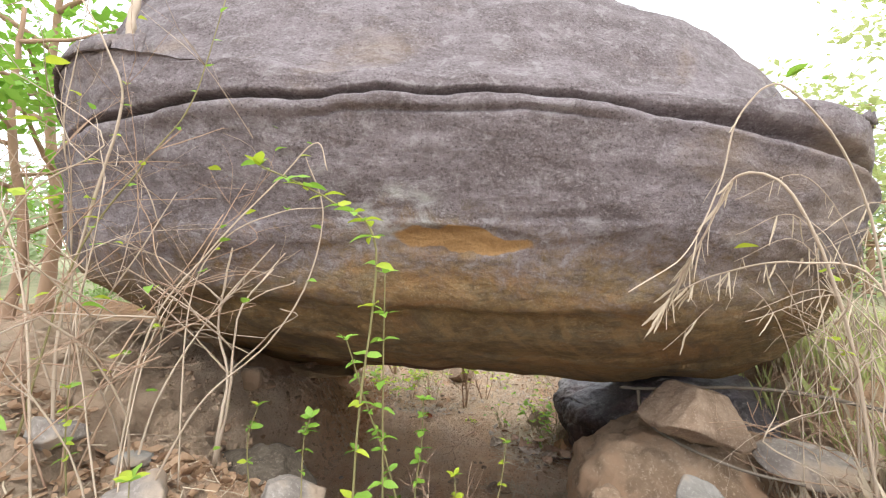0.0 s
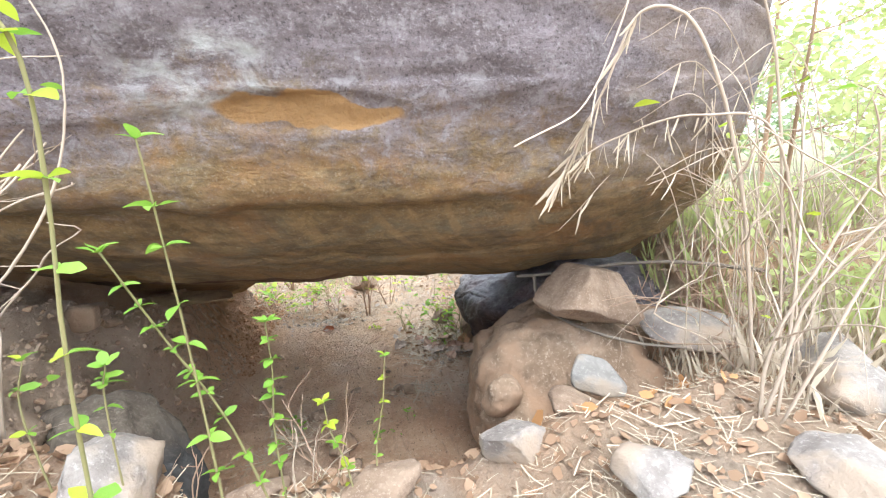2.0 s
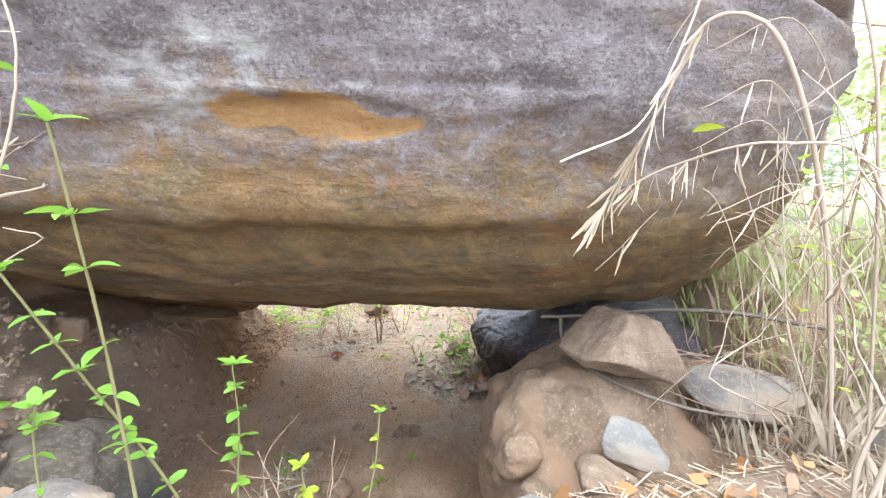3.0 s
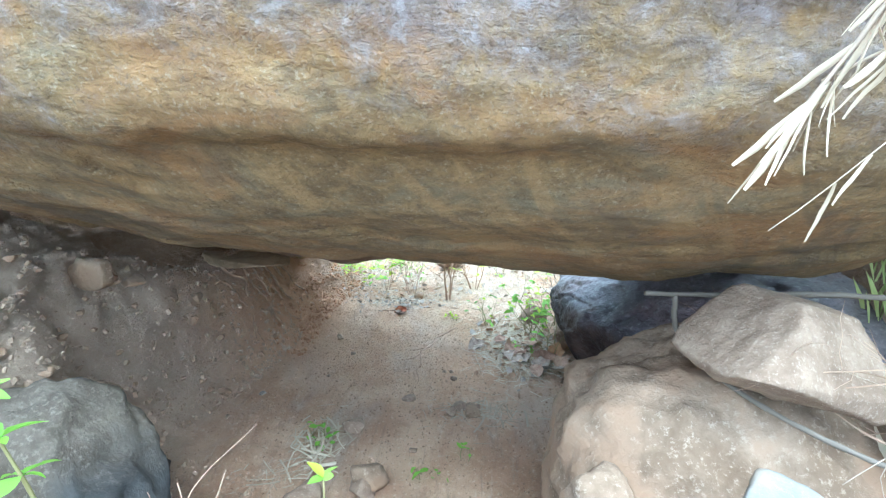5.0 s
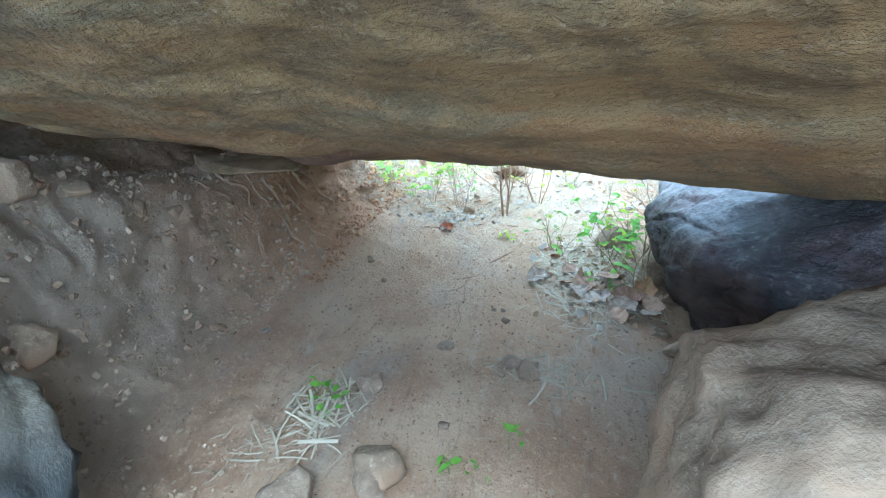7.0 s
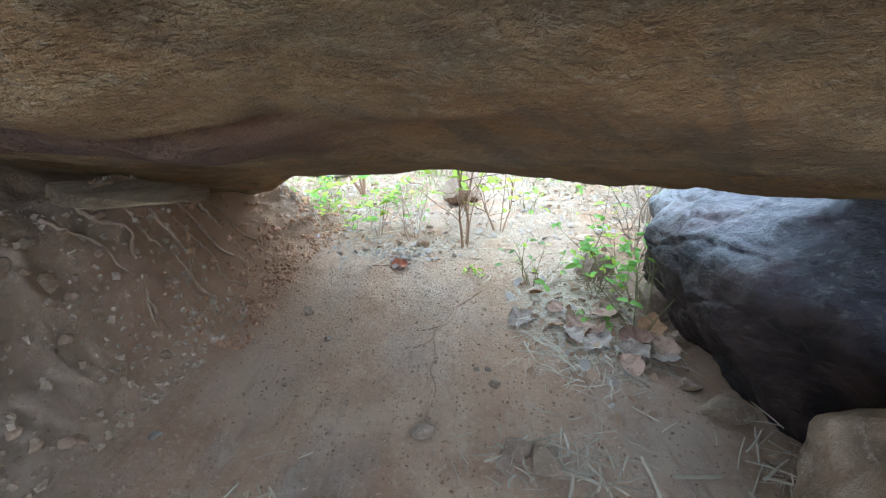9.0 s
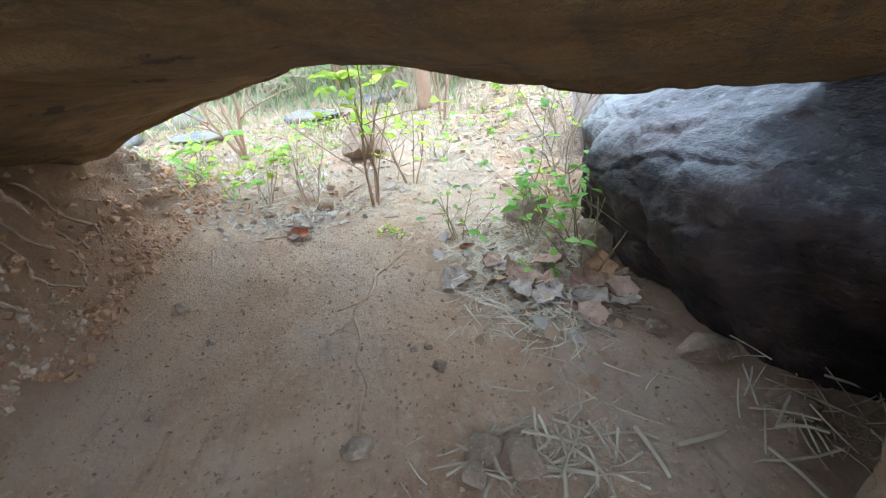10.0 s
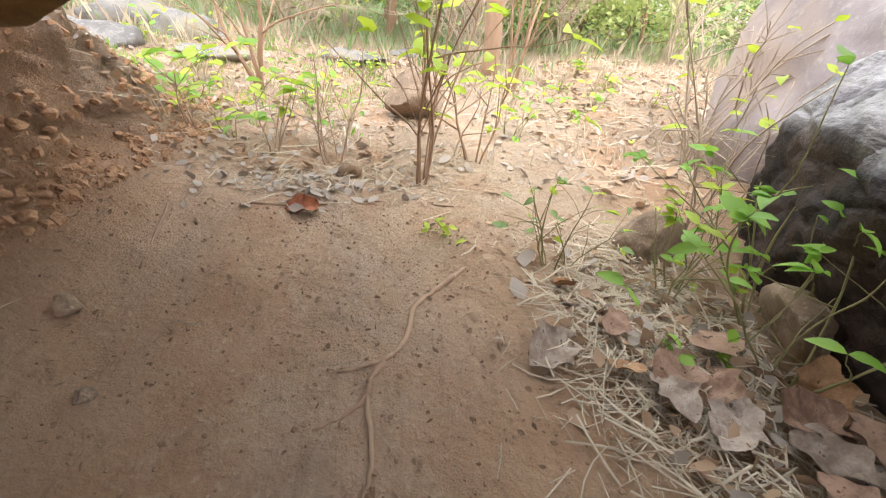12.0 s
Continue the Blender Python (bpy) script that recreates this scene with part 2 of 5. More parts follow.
def dark_material():
    k = Mat("dark_boulder_stone", 0.55)
    mid, fine = k.noise(2.6, 6, 0.65), k.noise(34, 4, 0.65)
    # violet-grey weathered skin above, dark brown broken face below, its shade painted in
    skin = k.mix(k.ramp(mid, 0.34, 0.68), (0.075, 0.064, 0.072), (0.185, 0.162, 0.174))
    skin = k.mix(k.math("MULTIPLY", k.ramp(k.noise(1.7, 4, 0.6), 0.50, 0.64), 0.6), skin, (0.17, 0.11, 0.108))
    skin = k.mix(k.math("MULTIPLY", k.ramp(k.noise(6, 6, 0.7), 0.56, 0.68), 0.6), skin, (0.27, 0.255, 0.26))
    skin = k.mix(k.math("MULTIPLY", k.ramp(fine, 0.54, 0.7), 0.55), skin, (0.33, 0.315, 0.315))
    skin = k.mix(k.math("MULTIPLY", k.ramp(fine, 0.44, 0.32), 0.6), skin, (0.03, 0.026, 0.03))
    raw_shade = k.mix(k.ramp(k.noise(4, 7, 0.7), 0.36, 0.66), (0.016, 0.013, 0.014), (0.075, 0.050, 0.042))
    raw_shade = k.mix(k.math("MULTIPLY", k.ramp(k.noise(20, 5, 0.7), 0.56, 0.7), 0.5), raw_shade, (0.10, 0.065, 0.05))
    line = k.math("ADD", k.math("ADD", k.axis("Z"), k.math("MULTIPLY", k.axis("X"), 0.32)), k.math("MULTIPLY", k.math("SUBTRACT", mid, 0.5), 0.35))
    # patchy pale bloom that also paints daylight on the outer end
    lit_bloom = k.math("MULTIPLY", k.ramp(k.axis("Y"), 0.15, 0.75), k.ramp(k.noise(5, 6, 0.7), 0.38, 0.6))
    skin = k.mix(k.math("MULTIPLY", lit_bloom, 0.8), skin, (0.44, 0.42, 0.415))
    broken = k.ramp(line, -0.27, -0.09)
    k.color(k.mix(broken, raw_shade, skin))
    k.put(k.b.inputs["Specular IOR Level"], k.math("ADD", k.math("MULTIPLY", broken, 0.3), 0.2))
    k.bump(k.noise(9, 6, 0.65, (0.6, 0.9, 1.8), 0.3), 0.8, 0.04)
    k.bump(k.noise(24, 6, 0.7, (0.6, 1, 1.6)), 0.6, 0.015)
    k.bump(fine, 0.6, 0.010)
    return k.m


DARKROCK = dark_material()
EARTHROCK = stone_material("earth_caked_stone", (0.20, 0.135, 0.085), (0.385, 0.28, 0.195), (0.48, 0.375, 0.28), 5.0, 0.95, (0.31, 0.20, 0.125), 0.5)


def dark_side_material():
    k = Mat("dark_sided_stone", 0.9)
    mid, fine = k.noise(5, 7, 0.7, warp=0.4), k.noise(45, 4, 0.7)
    col = k.mix(k.ramp(mid, 0.36, 0.66), (0.08, 0.062, 0.045), (0.18, 0.148, 0.112))
    col = k.mix(k.math("MULTIPLY", k.ramp(fine, 0.5, 0.66), 0.6), col, (0.26, 0.222, 0.175))
    # darker towards +x
    dark_side = k.math("MULTIPLY", k.ramp(k.math("ADD", k.axis("X"), k.math("MULTIPLY", mid, 0.3)), 0.26, 0.44), 0.85)
    k.color(k.mix(dark_side, col, k.mix(mid, (0.02, 0.024, 0.028), (0.065, 0.065, 0.066))))
    k.bump(mid, 0.5, 0.05)
    k.bump(fine, 0.4, 0.010)
    return k.m


DARKSIDEROCK = dark_side_material()
VIOLETROCK = stone_material("violet_grey_stone", (0.30, 0.25, 0.25), (0.45, 0.39, 0.39), (0.52, 0.47, 0.46), 2.5, 0.85, (0.42, 0.33, 0.28), 0.3)
GREYROCK = stone_material("grey_stone", (0.20, 0.17, 0.15), (0.36, 0.325, 0.29), (0.45, 0.41, 0.375), 6.0, 0.9, (0.36, 0.28, 0.21))
PALEROCK = stone_material("pale_grey_slab_stone", (0.21, 0.195, 0.175), (0.31, 0.29, 0.265), (0.38, 0.355, 0.325), 7.0, 0.85, (0.31, 0.25, 0.19), 0.35)
BROWNROCK = stone_material("brown_stone", (0.20, 0.135, 0.09), (0.33, 0.24, 0.17), (0.42, 0.33, 0.25), 8.0, 0.92)
OCHREROCK = stone_material("ochre_stone", (0.20, 0.125, 0.065), (0.36, 0.24, 0.13), (0.44, 0.32, 0.20), 7.0, 0.92)
SOIL = soil_material()
FIELDROCK = stone_material("dull_grey_stone", (0.12, 0.11, 0.105), (0.24, 0.225, 0.215), (0.31, 0.29, 0.28), 3.0, 0.9, (0.20, 0.175, 0.13), 0.5)
BANKEARTH = stone_material("dry_bank_earth", (0.29, 0.20, 0.13), (0.46, 0.34, 0.24), (0.52, 0.41, 0.30), 6.0, 0.97)
REDCLOD = stone_material("red_clay", (0.27, 0.135, 0.065), (0.46, 0.27, 0.15), (0.52, 0.33, 0.20), 9.0, 0.97)
CLOD = stone_material("dry_clay", (0.25, 0.155, 0.095), (0.40, 0.27, 0.175), (0.48, 0.35, 0.24), 9.0, 0.97)


# ---- geometry helpers ----
def sstep(a, b, v):
    t = min(1.0, max(0.0, (v - a) / (b - a)))
    return t * t * (3 - 2 * t)


def mesh_of(name, verts, faces, material, smooth=True):
    me = bpy.data.meshes.new(name)
    me.from_pydata(verts, [], faces)
    if smooth:
        me.shade_smooth()
    me.materials.append(material)
    me.update()
    return me


def part(name, bm, material, parent, label=""):
    me = bpy.data.meshes.new(name)
    bm.to_mesh(me)
    bm.free()
    me.shade_smooth()
    me.materials.append(material)
    ob = new(name, me)
    ob.parent = parent
    return tagged(ob, label)


def thing(name, label, category, place=(0, 0, 0), group="", turn=(0, 0, 0)):
    ob = new(name)
    ob.empty_display_size = 0.05
    ob.matrix_world = pose(*place, *turn)
    return tagged(ob, label, category, group)


def child(name, me, parent, label=""):
    ob = new(name, me)
    ob.parent = parent
    return tagged(ob, label)


# ---- ground: a terrace in front, a hollow under the boulder, an earth bank, open scrub behind ----
BANK_TOE = [(2.4, -1.36), (3.4, -1.26), (4.3, -1.10), (4.9, -1.05), (5.4, -1.10), (6.0, -1.06), (6.5, -0.95), (7.4, -1.15), (8.2, -1.6)]


def bank_edge(y):
    """Where the toe of the bank lies."""
    for (y0, x0), (y1, x1) in zip(BANK_TOE, BANK_TOE[1:]):
        if y < y1:
            return x0 + (x1 - x0) * sstep(y0, y1, y)
    return BANK_TOE[-1][1]


def bank_lump(x, y, z):
    """How far the crumbling clay of the bank stands out here."""
    if x > -0.5 or not 2.0 < y < 8.0:
        return 0.0
    edge = bank_edge(y)
    near = sstep(edge + 0.12, edge - 0.15, x) * sstep(8.0, 6.6, y) * sstep(2.0, 2.6, y)
    near = max(near, sstep(-0.5, -0.75, x) * sstep(2.0, 2.3, y) * sstep(4.0, 3.4, y))
    if near == 0.0:
        return 0.0
    p = Vector((x, y, z))
    w = 0.6 * noise.noise_vector(p * 3.1)
    d1 = noise.voronoi(p * 5.0 + w)[0]
    d2 = noise.voronoi(p * 13.0 + w * 2)[0]
    d3 = noise.voronoi(p * 31.0 + w)[0]
    coarse = 0.35 + 0.9 * sstep(4.6, 3.7, y) + 0.55 * sstep(5.0, 5.8, y)
    return near * (coarse * (0.13 * (0.45 - d1[0]) + 0.07 * (0.45 - d2[0])) + 0.026 * (0.4 - d3[0]) + 0.06 * noise.fractal(p * 6, 0.75, 2.1, 6))


def ground_height(x, y, detail=True):
    floor = 0.09 * sstep(4.9, 3.4, y)
    terrace = 0.74 + 0.14 * sstep(0.0, 1.9, y) + 0.36 * sstep(-0.35, -1.3, x) + 0.14 * sstep(0.7, 1.5, x)
    terrace -= 0.16 * math.exp(-((x - 0.5) / 0.3) ** 2) * sstep(0.7, 1.7, y)
    # its edge runs back beside the hollow, round the rock that props it
    side = sstep(-0.45, -0.6, x)
    lip = 2.0 + 0.1 * math.sin(3 * x) * (1 - side) + 1.15 * min(1.1, max(0.0, -0.5 - x))
    terrace -= 0.62 * math.exp(-((x + 0.98) / 0.42) ** 4 - ((y - 2.72) / 0.40) ** 4)
    z = floor + (terrace - floor) * sstep(lip + 0.62 - 0.2 * side, lip, y)
    # earth bank on the left, under the boulder
    edge = bank_edge(y)
    top = 1.38 - 0.44 * sstep(3.2, 4.6, y) - 0.32 * sstep(4.8, 5.8, y) - 0.12 * sstep(6.0, 7.0, y) + 0.34 * sstep(-1.6, -2.5, x)
    fade = sstep(8.0, 6.4, y)
    bank = floor + (top - floor) * (sstep(edge + 0.04, edge - 0.42 - 0.10 * sstep(5.2, 6.2, y), x) * 0.88 + 0.12 * sstep(edge + 0.55, edge - 0.05, x)) * fade
    z = max(z, bank) if y > 1.9 else max(z, bank * sstep(1.2, 1.9, y))
    z += 0.10 * sstep(-0.7, -1.8, x) * sstep(4.7, 5.6, y)
    z = max(z, 1.55 * sstep(-1.9, -2.9, x) * sstep(7.5, 5.6, y) * sstep(1.0, 2.2, y))
    # rising ground on the right
    z = max(z, (0.62 * sstep(1.25, 2.2, x) + 0.25) * sstep(1.05, 1.5, x) * sstep(3.9, 2.8, y))
    # mound added behind the shrubs to keep light out of the passage's right
    z = max(z, 1.35 * sstep(2.3, 2.85, x) * sstep(2.6, 3.0, y) * sstep(5.2, 4.6, y))
    z += 0.22 * sstep(1.4, 3.0, x) * sstep(4.8, 6.0, y)
    r = math.hypot(x, y - 4)
    z += 0.5 * sstep(9, 40, r) * (0.5 + 0.5 * noise.noise((x * 0.05, y * 0.05, 0)))
    if detail:
        p = Vector((x, y, z))
        amp = 0.020 + 0.04 * sstep(edge + 0.1, edge - 0.4, x) * fade * sstep(2.4, 3.0, y) + 0.03 * sstep(2.3, 1.9, y) + 0.02 * sstep(5.0, 6.5, y)
        z += amp * noise.fractal(p * 2.6, 0.9, 2.0, 6)
        z += 0.5 * bank_lump(x, y, z)
    return z


def axis_steps(lo, hi, step, far):
    inner = list(np.arange(lo, hi + 1e-6, step))
    out = [step * 1.25 ** i for i in range(1, 60)]
    left, right, a, b = [], [], lo, hi
    for d in out:
        a, b = a - d, b + d
        if a > -far:
            left.append(a)
        if b < far:
            right.append(b)
    return left[::-1] + inner + right


def build_ground():
    xs, ys = axis_steps(-2.4, 2.4, 0.022, 900), axis_steps(0.4, 7.2, 0.022, 900)
    verts = []
    for y in ys:
        for x in xs:
            z = ground_height(x, y)
            verts.append((x + 0.8 * bank_lump(x, y, z), y, z))
    n = len(xs)
    faces = [(j * n + i, j * n + i + 1, (j + 1) * n + i + 1, (j + 1) * n + i) for j in range(len(ys) - 1) for i in range(n - 1)]
    ob = new("ground", mesh_of("ground", verts, faces, SOIL))
    tagged(ob, "dry reddish-brown soil with a worn sandy footpath", "ground", kind="structure")


build_ground()


# ---- the great boulder that roofs the passage ----
def curve_at(table, x):
    xs, vs = zip(*table)
    return float(np.interp(x, xs, vs))


UNDER = [(-3.2, 1.85), (-2.3, 1.7), (-1.6, 1.58), (-1.2, 1.49), (-0.4, 1.38), (0.3, 1.36), (0.95, 1.30), (1.5, 1.27), (2.3, 1.25), (2.7, 1.42), (3.1, 1.75)]
ROOF_NEAR = [(-3.0, 1.6), (-1.6, 1.43), (-1.2, 1.37), (-0.6, 1.29), (0.0, 1.26), (0.4, 1.22), (1.0, 1.17), (1.3, 1.20), (1.6, 1.20), (3.1, 1.4)]
ROOF_MID = [(-3.0, 1.4), (-1.6, 1.22), (-1.2, 1.19), (-0.6, 1.165), (0.0, 1.12), (0.2, 1.105), (0.4, 1.085), (0.8, 1.02), (1.0, 1.0), (1.3, 1.07), (1.6, 1.07), (3.1, 1.35)]
LIP_HEIGHT = [(-3.0, 0.7), (-2.0, 0.6), (-1.5, 0.58), (-1.2, 0.645), (-1.0, 0.74), (-0.8, 0.81), (-0.6, 0.86), (-0.4, 0.90), (-0.2, 0.95), (0.0, 1.02), (0.2, 1.075), (0.4, 1.095), (0.6, 1.075), (0.8, 1.01), (1.0, 0.945), (1.3, 0.97), (2.0, 0.985), (3.1, 1.3)]
LIP_BACK = [(-3.0, 6.0), (-0.3, 6.0), (0.0, 5.75), (0.2, 5.5), (0.4, 5.35), (0.6, 5.15), (0.8, 4.95), (1.0, 4.75), (1.3, 4.45), (2.0, 4.42), (3.1, 4.5)]


def ring(x):
    """Control points of the boulder's cross-section at x, from the exit's lip round the front."""
    zb, ze, lip = curve_at(UNDER, x), curve_at(LIP_HEIGHT, x), curve_at(LIP_BACK, x)
    u = (x - 0.2) / 2.9
    back = 0.55 * abs(u) ** 4
    top = 4.2 - 0.17 * max(0.0, x - 0.3) ** 1.7
    mid = min(4.40, lip - 0.36)
    return [(lip, ze), (mid, curve_at(ROOF_MID, x)), (min(3.82, mid - 0.42), curve_at(ROOF_NEAR, x)), (3.35, zb + 0.012), (2.78 + back * 0.4, zb + 0.30), (2.40 + back * 0.8, zb + 0.62),
            (2.26 + back, zb + 0.95), (2.15 + back, zb + 1.40), (2.16 + back, zb + 1.75), (2.35 + back, 0.35 * zb + 0.65 * top + 0.1),
            (2.8 + back, top - 0.22), (3.3, top), (3.9, top - 0.15), (4.5, top - 0.8), (lip + 0.05, 2.5), (lip + 0.2, 1.7), (lip + 0.07, ze + 0.05)]


def spline_loop(points, counts):
    out, n = [], len(points)
    for i in range(n):
        p0, p1, p2, p3 = (Vector(points[(i + k - 1) % n]) for k in range(4))
        for s in range(counts[i]):
            t = s / counts[i]
            out.append(0.5 * ((2 * p1) + (p2 - p0) * t + (2 * p0 - 5 * p1 + 4 * p2 - p3) * t * t + (3 * p1 - p0 - 3 * p2 + p3) * t ** 3))
    return out


def build_great_boulder():
    counts = [40, 26, 22, 36, 30, 30, 34, 34, 30, 24, 16, 10, 10, 10, 8, 8, 12]
    lo, hi, nx = -2.80, 2.98, 250
    rings = []
    for i in range(nx + 1):
        s = i / nx
        # finer steps towards both rounded ends
        u = -math.cos(math.pi * s) * 0.35 + (2 * s - 1) * 0.65
        x = lo + (hi - lo) * (u + 1) / 2
        e = max(0.0, 1 - abs(u) ** 8) ** (1 / 2.3)
        rings.append([Vector((x, 3.75 + (p[0] - 3.75) * e, 2.55 + (p[1] - 2.55) * e)) for p in spline_loop(ring(x), counts)])
    n = len(rings[0])
    verts = []
    for i, r in enumerate(rings):
        a, b = rings[max(0, i - 1)], rings[min(nx, i + 1)]
        for j, p in enumerate(r):
            t1, t2 = b[j] - a[j], r[(j + 1) % n] - r[j - 1]
            nrm = t2.cross(t1)
            nrm = nrm.normalized() if nrm.length > 1e-9 else Vector((0, 0, 0))
            if (p - Vector((0.2, 3.75, 2.55))).dot(nrm) < 0:
                nrm.negate()
            d = (0.06 - 0.035 * sstep(3.6, 4.4, p.y)) * noise.fractal(p * 0.9, 1.0, 2.0, 3) + 0.022 * noise.fractal(Vector((p.x * 2.2, p.y * 3, p.z * 4.5)), 0.8, 2.1, 5)
            if p.y < 3.2 and p.z > 2.2:
                # long bedding crack with a lip under it
                zc = 3.05 - (0.026 if p.x < 0 else 0.068) * p.x ** 2 + 0.03 * noise.noise((p.x * 2.1, 0, 5)) + 0.012 * noise.noise((p.x * 9, 0, 2))
                g = p.z - zc
                wide = 0.020 + 0.022 * sstep(0.6, 1.6, p.x)
                d -= 0.13 * math.exp(-(g / wide) ** 2) + 0.035 * sstep(0.0, 0.05, g)
                d += 0.02 * math.exp(-((g + 0.07) / 0.04) ** 2)
                g2 = p.z - (zc - 0.11 - 0.02 * noise.noise((p.x * 3, 1, 0)))
                d -= 0.03 * math.exp(-(g2 / 0.012) ** 2) * sstep(-0.9, -0.5, p.x) * sstep(1.0, 0.6, p.x)
                # spalled lens under the rusty patch
                q = math.hypot((p.x - 0.1) / 0.36, (p.z - 2.30) / 0.075)
                d -= 0.018 * sstep(1.05, 0.85, q)
            if p.z < 2.4 and p.y < 5.0:
                # bedding steps of the underside
                w = p.y * 1.15 + p.z + 0.12 * noise.noise((p.x * 1.3, p.y, 3))
                d += 0.018 * sstep(0.0, 0.06, abs((w * 1.55) % 1 - 0.5) - 0.12)
                # flake split off along a slanting crack
                line = 3.30 - 0.25 * p.x + 0.2 * p.x ** 2 + 0.06 * noise.noise((p.x * 3.1, 2, 0)) + 0.03 * noise.noise((p.x * 11, 5, 0))
                gap = p.y - line
                d += (0.012 * sstep(0.0, 0.02, gap) - 0.016 * math.exp(-((gap + 0.008) / 0.010) ** 2)) * sstep(0.16, 0.04, p.x) * sstep(4.5, 4.2, p.y) * sstep(3.05, 3.2, p.y)
                # brow along the front, hollow below it
                brow = p.z - (1.94 - 0.05 * p.x + 0.06 * noise.noise((p.x * 1.6, 9, 0)) + 0.02 * noise.noise((p.x * 7, 3, 0)))
                d += (0.040 * math.exp(-(max(0.0, brow - 0.05) / 0.12) ** 2) * sstep(-0.05, 0.05, brow) - 0.02 * math.exp(-((brow + 0.06) / 0.06) ** 2)) * sstep(3.2, 2.7, p.y) * sstep(1.3, 0.5, p.x)
                flake = noise.noise((p.x * 2.2 + 3, p.y * 2.6, 7.7))
                d -= 0.03 * sstep(0.32, 0.36, flake) * sstep(0.2, -0.8, p.x)
            verts.append(p + nrm * d)
    faces = []
    for i in range(nx):
        for j in range(n):
            k = (j + 1) % n
            faces.append((i * n + j, (i + 1) * n + j, (i + 1) * n + k, i * n + k))
    faces.append(tuple(range(n)))
    faces.append(tuple(nx * n + j for j in range(n))[::-1])
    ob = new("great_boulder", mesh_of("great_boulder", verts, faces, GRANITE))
    tagged(ob, "huge weathered grey and ochre granite boulder roofing a low passage", "boulder")


build_great_boulder()


# ---- loose boulders and stones ----
def rock_mesh(name, size, material, seed, level=4, rough=0.18, facets=9, sharp=0.82, box=2.6, fine=0.04, cuts=(), ledge=0.0):
    """A stone: a squarish ball, cut flat by random planes and roughened."""
    rnd = random.Random(seed)
    bm = bmesh.new()
    bmesh.ops.create_icosphere(bm, subdivisions=level, radius=1.0)
    planes = []
    for _ in range(facets):
        v = Vector((rnd.gauss(0, 1), rnd.gauss(0, 1), rnd.gauss(0, 1))).normalized()
        planes.append((v, sharp + rnd.uniform(-0.12, 0.14)))
    hard = [(Vector(c[:3]).normalized(), Vector(c[3:])) for c in cuts]
    off = Vector((rnd.uniform(-50, 50), rnd.uniform(-50, 50), rnd.uniform(-50, 50)))
    mean = (size[0] * size[1] * size[2]) ** (1 / 3)
    for v in bm.verts:
        p = v.co.copy()
        p /= (abs(p.x) ** box + abs(p.y) ** box + abs(p.z) ** box) ** (1 / box)
        for nrm, d in planes:
            over = p.dot(nrm) - d
            if over > 0:
                p -= nrm * over * 0.94
        p = Vector((p.x * size[0], p.y * size[1], p.z * size[2]))
        for nrm, at in hard:
            over = (p - at).dot(nrm)
            if over > 0:
                p -= nrm * over * 0.93
        q = p / mean
        step = 0.0
        if ledge:
            # broken facets between slanting cracks
            w = Vector((p.x * 2.6, p.y * 2.6 - p.z, p.z * 5.0 + p.y * 1.6)) + 0.35 * noise.noise_vector(p * 2.5 + off)
            near, at = noise.voronoi(w + off)
            tilt = noise.noise_vector(at[0] * 7.3)
            step = ledge * (0.7 * noise.noise(at[0] * 5.1) + 0.9 * (w + off - at[0]).dot(tilt) - 0.5 * sstep(0.10, 0.0, near[1] - near[0]))
        v.co = p + v.co * step + v.co * mean * (rough * noise.fractal(q * 1.3 + off, 1.0, 2.0, 3) + fine * noise.fractal(q * 4.5 + off, 0.8, 2.0, 5))
    me = bpy.data.meshes.new(name)
    bm.to_mesh(me)
    bm.free()
    me.shade_smooth()
    me.materials.append(material)
    return me


def stone(name, place, size, material, seed, label, category="stone", turn=(0, 0, 0), group="", **shape):
    ob = new(name, rock_mesh(name, size, material, seed, **shape))
    ob.matrix_world = pose(*place, *turn)
    return tagged(ob, label, category, group)


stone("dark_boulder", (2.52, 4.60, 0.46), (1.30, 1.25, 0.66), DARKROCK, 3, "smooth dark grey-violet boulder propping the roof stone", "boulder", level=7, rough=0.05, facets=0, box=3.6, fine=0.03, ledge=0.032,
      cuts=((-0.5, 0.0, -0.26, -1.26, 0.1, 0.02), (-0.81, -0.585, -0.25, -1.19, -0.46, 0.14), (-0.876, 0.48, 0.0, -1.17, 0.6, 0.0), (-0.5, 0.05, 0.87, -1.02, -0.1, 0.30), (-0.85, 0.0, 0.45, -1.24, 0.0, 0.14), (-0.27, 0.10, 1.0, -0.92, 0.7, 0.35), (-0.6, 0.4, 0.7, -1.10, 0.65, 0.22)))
stone("earth_boulder", (1.74, 3.06, 0.42), (0.86, 0.74, 0.64), EARTHROCK, 8, "rounded boulder caked in dry brown earth at the passage mouth", "boulder", (0, -5, 8), level=6, rough=0.10, facets=7, sharp=0.9, box=3.4, fine=0.06,
      cuts=((-0.5, -0.5, 0.7, -0.55, -0.45, 0.42), (0.05, -0.55, 0.8, 0.0, -0.3, 0.55), (0.0, 1.0, 0.06, 0.0, 0.60, 0.2), (-0.9, 0.42, 0.22, -0.66, 0.40, 0.12), (-0.3, 0.3, 0.9, -0.57, 0.33, 0.44)))
stone("wedge_stone", (1.60, 2.76, 1.22), (0.31, 0.22, 0.16), BROWNROCK, 26, "angular brown-grey stone lying on the earthy boulder", "stone", (0, 17, 12), level=5, rough=0.04, facets=4, sharp=0.85, box=6, fine=0.03,
      cuts=((-0.8, 0.1, 0.6, -0.17, 0.0, 0.07), (0.7, -0.3, 0.6, 0.22, 0.0, 0.08)))
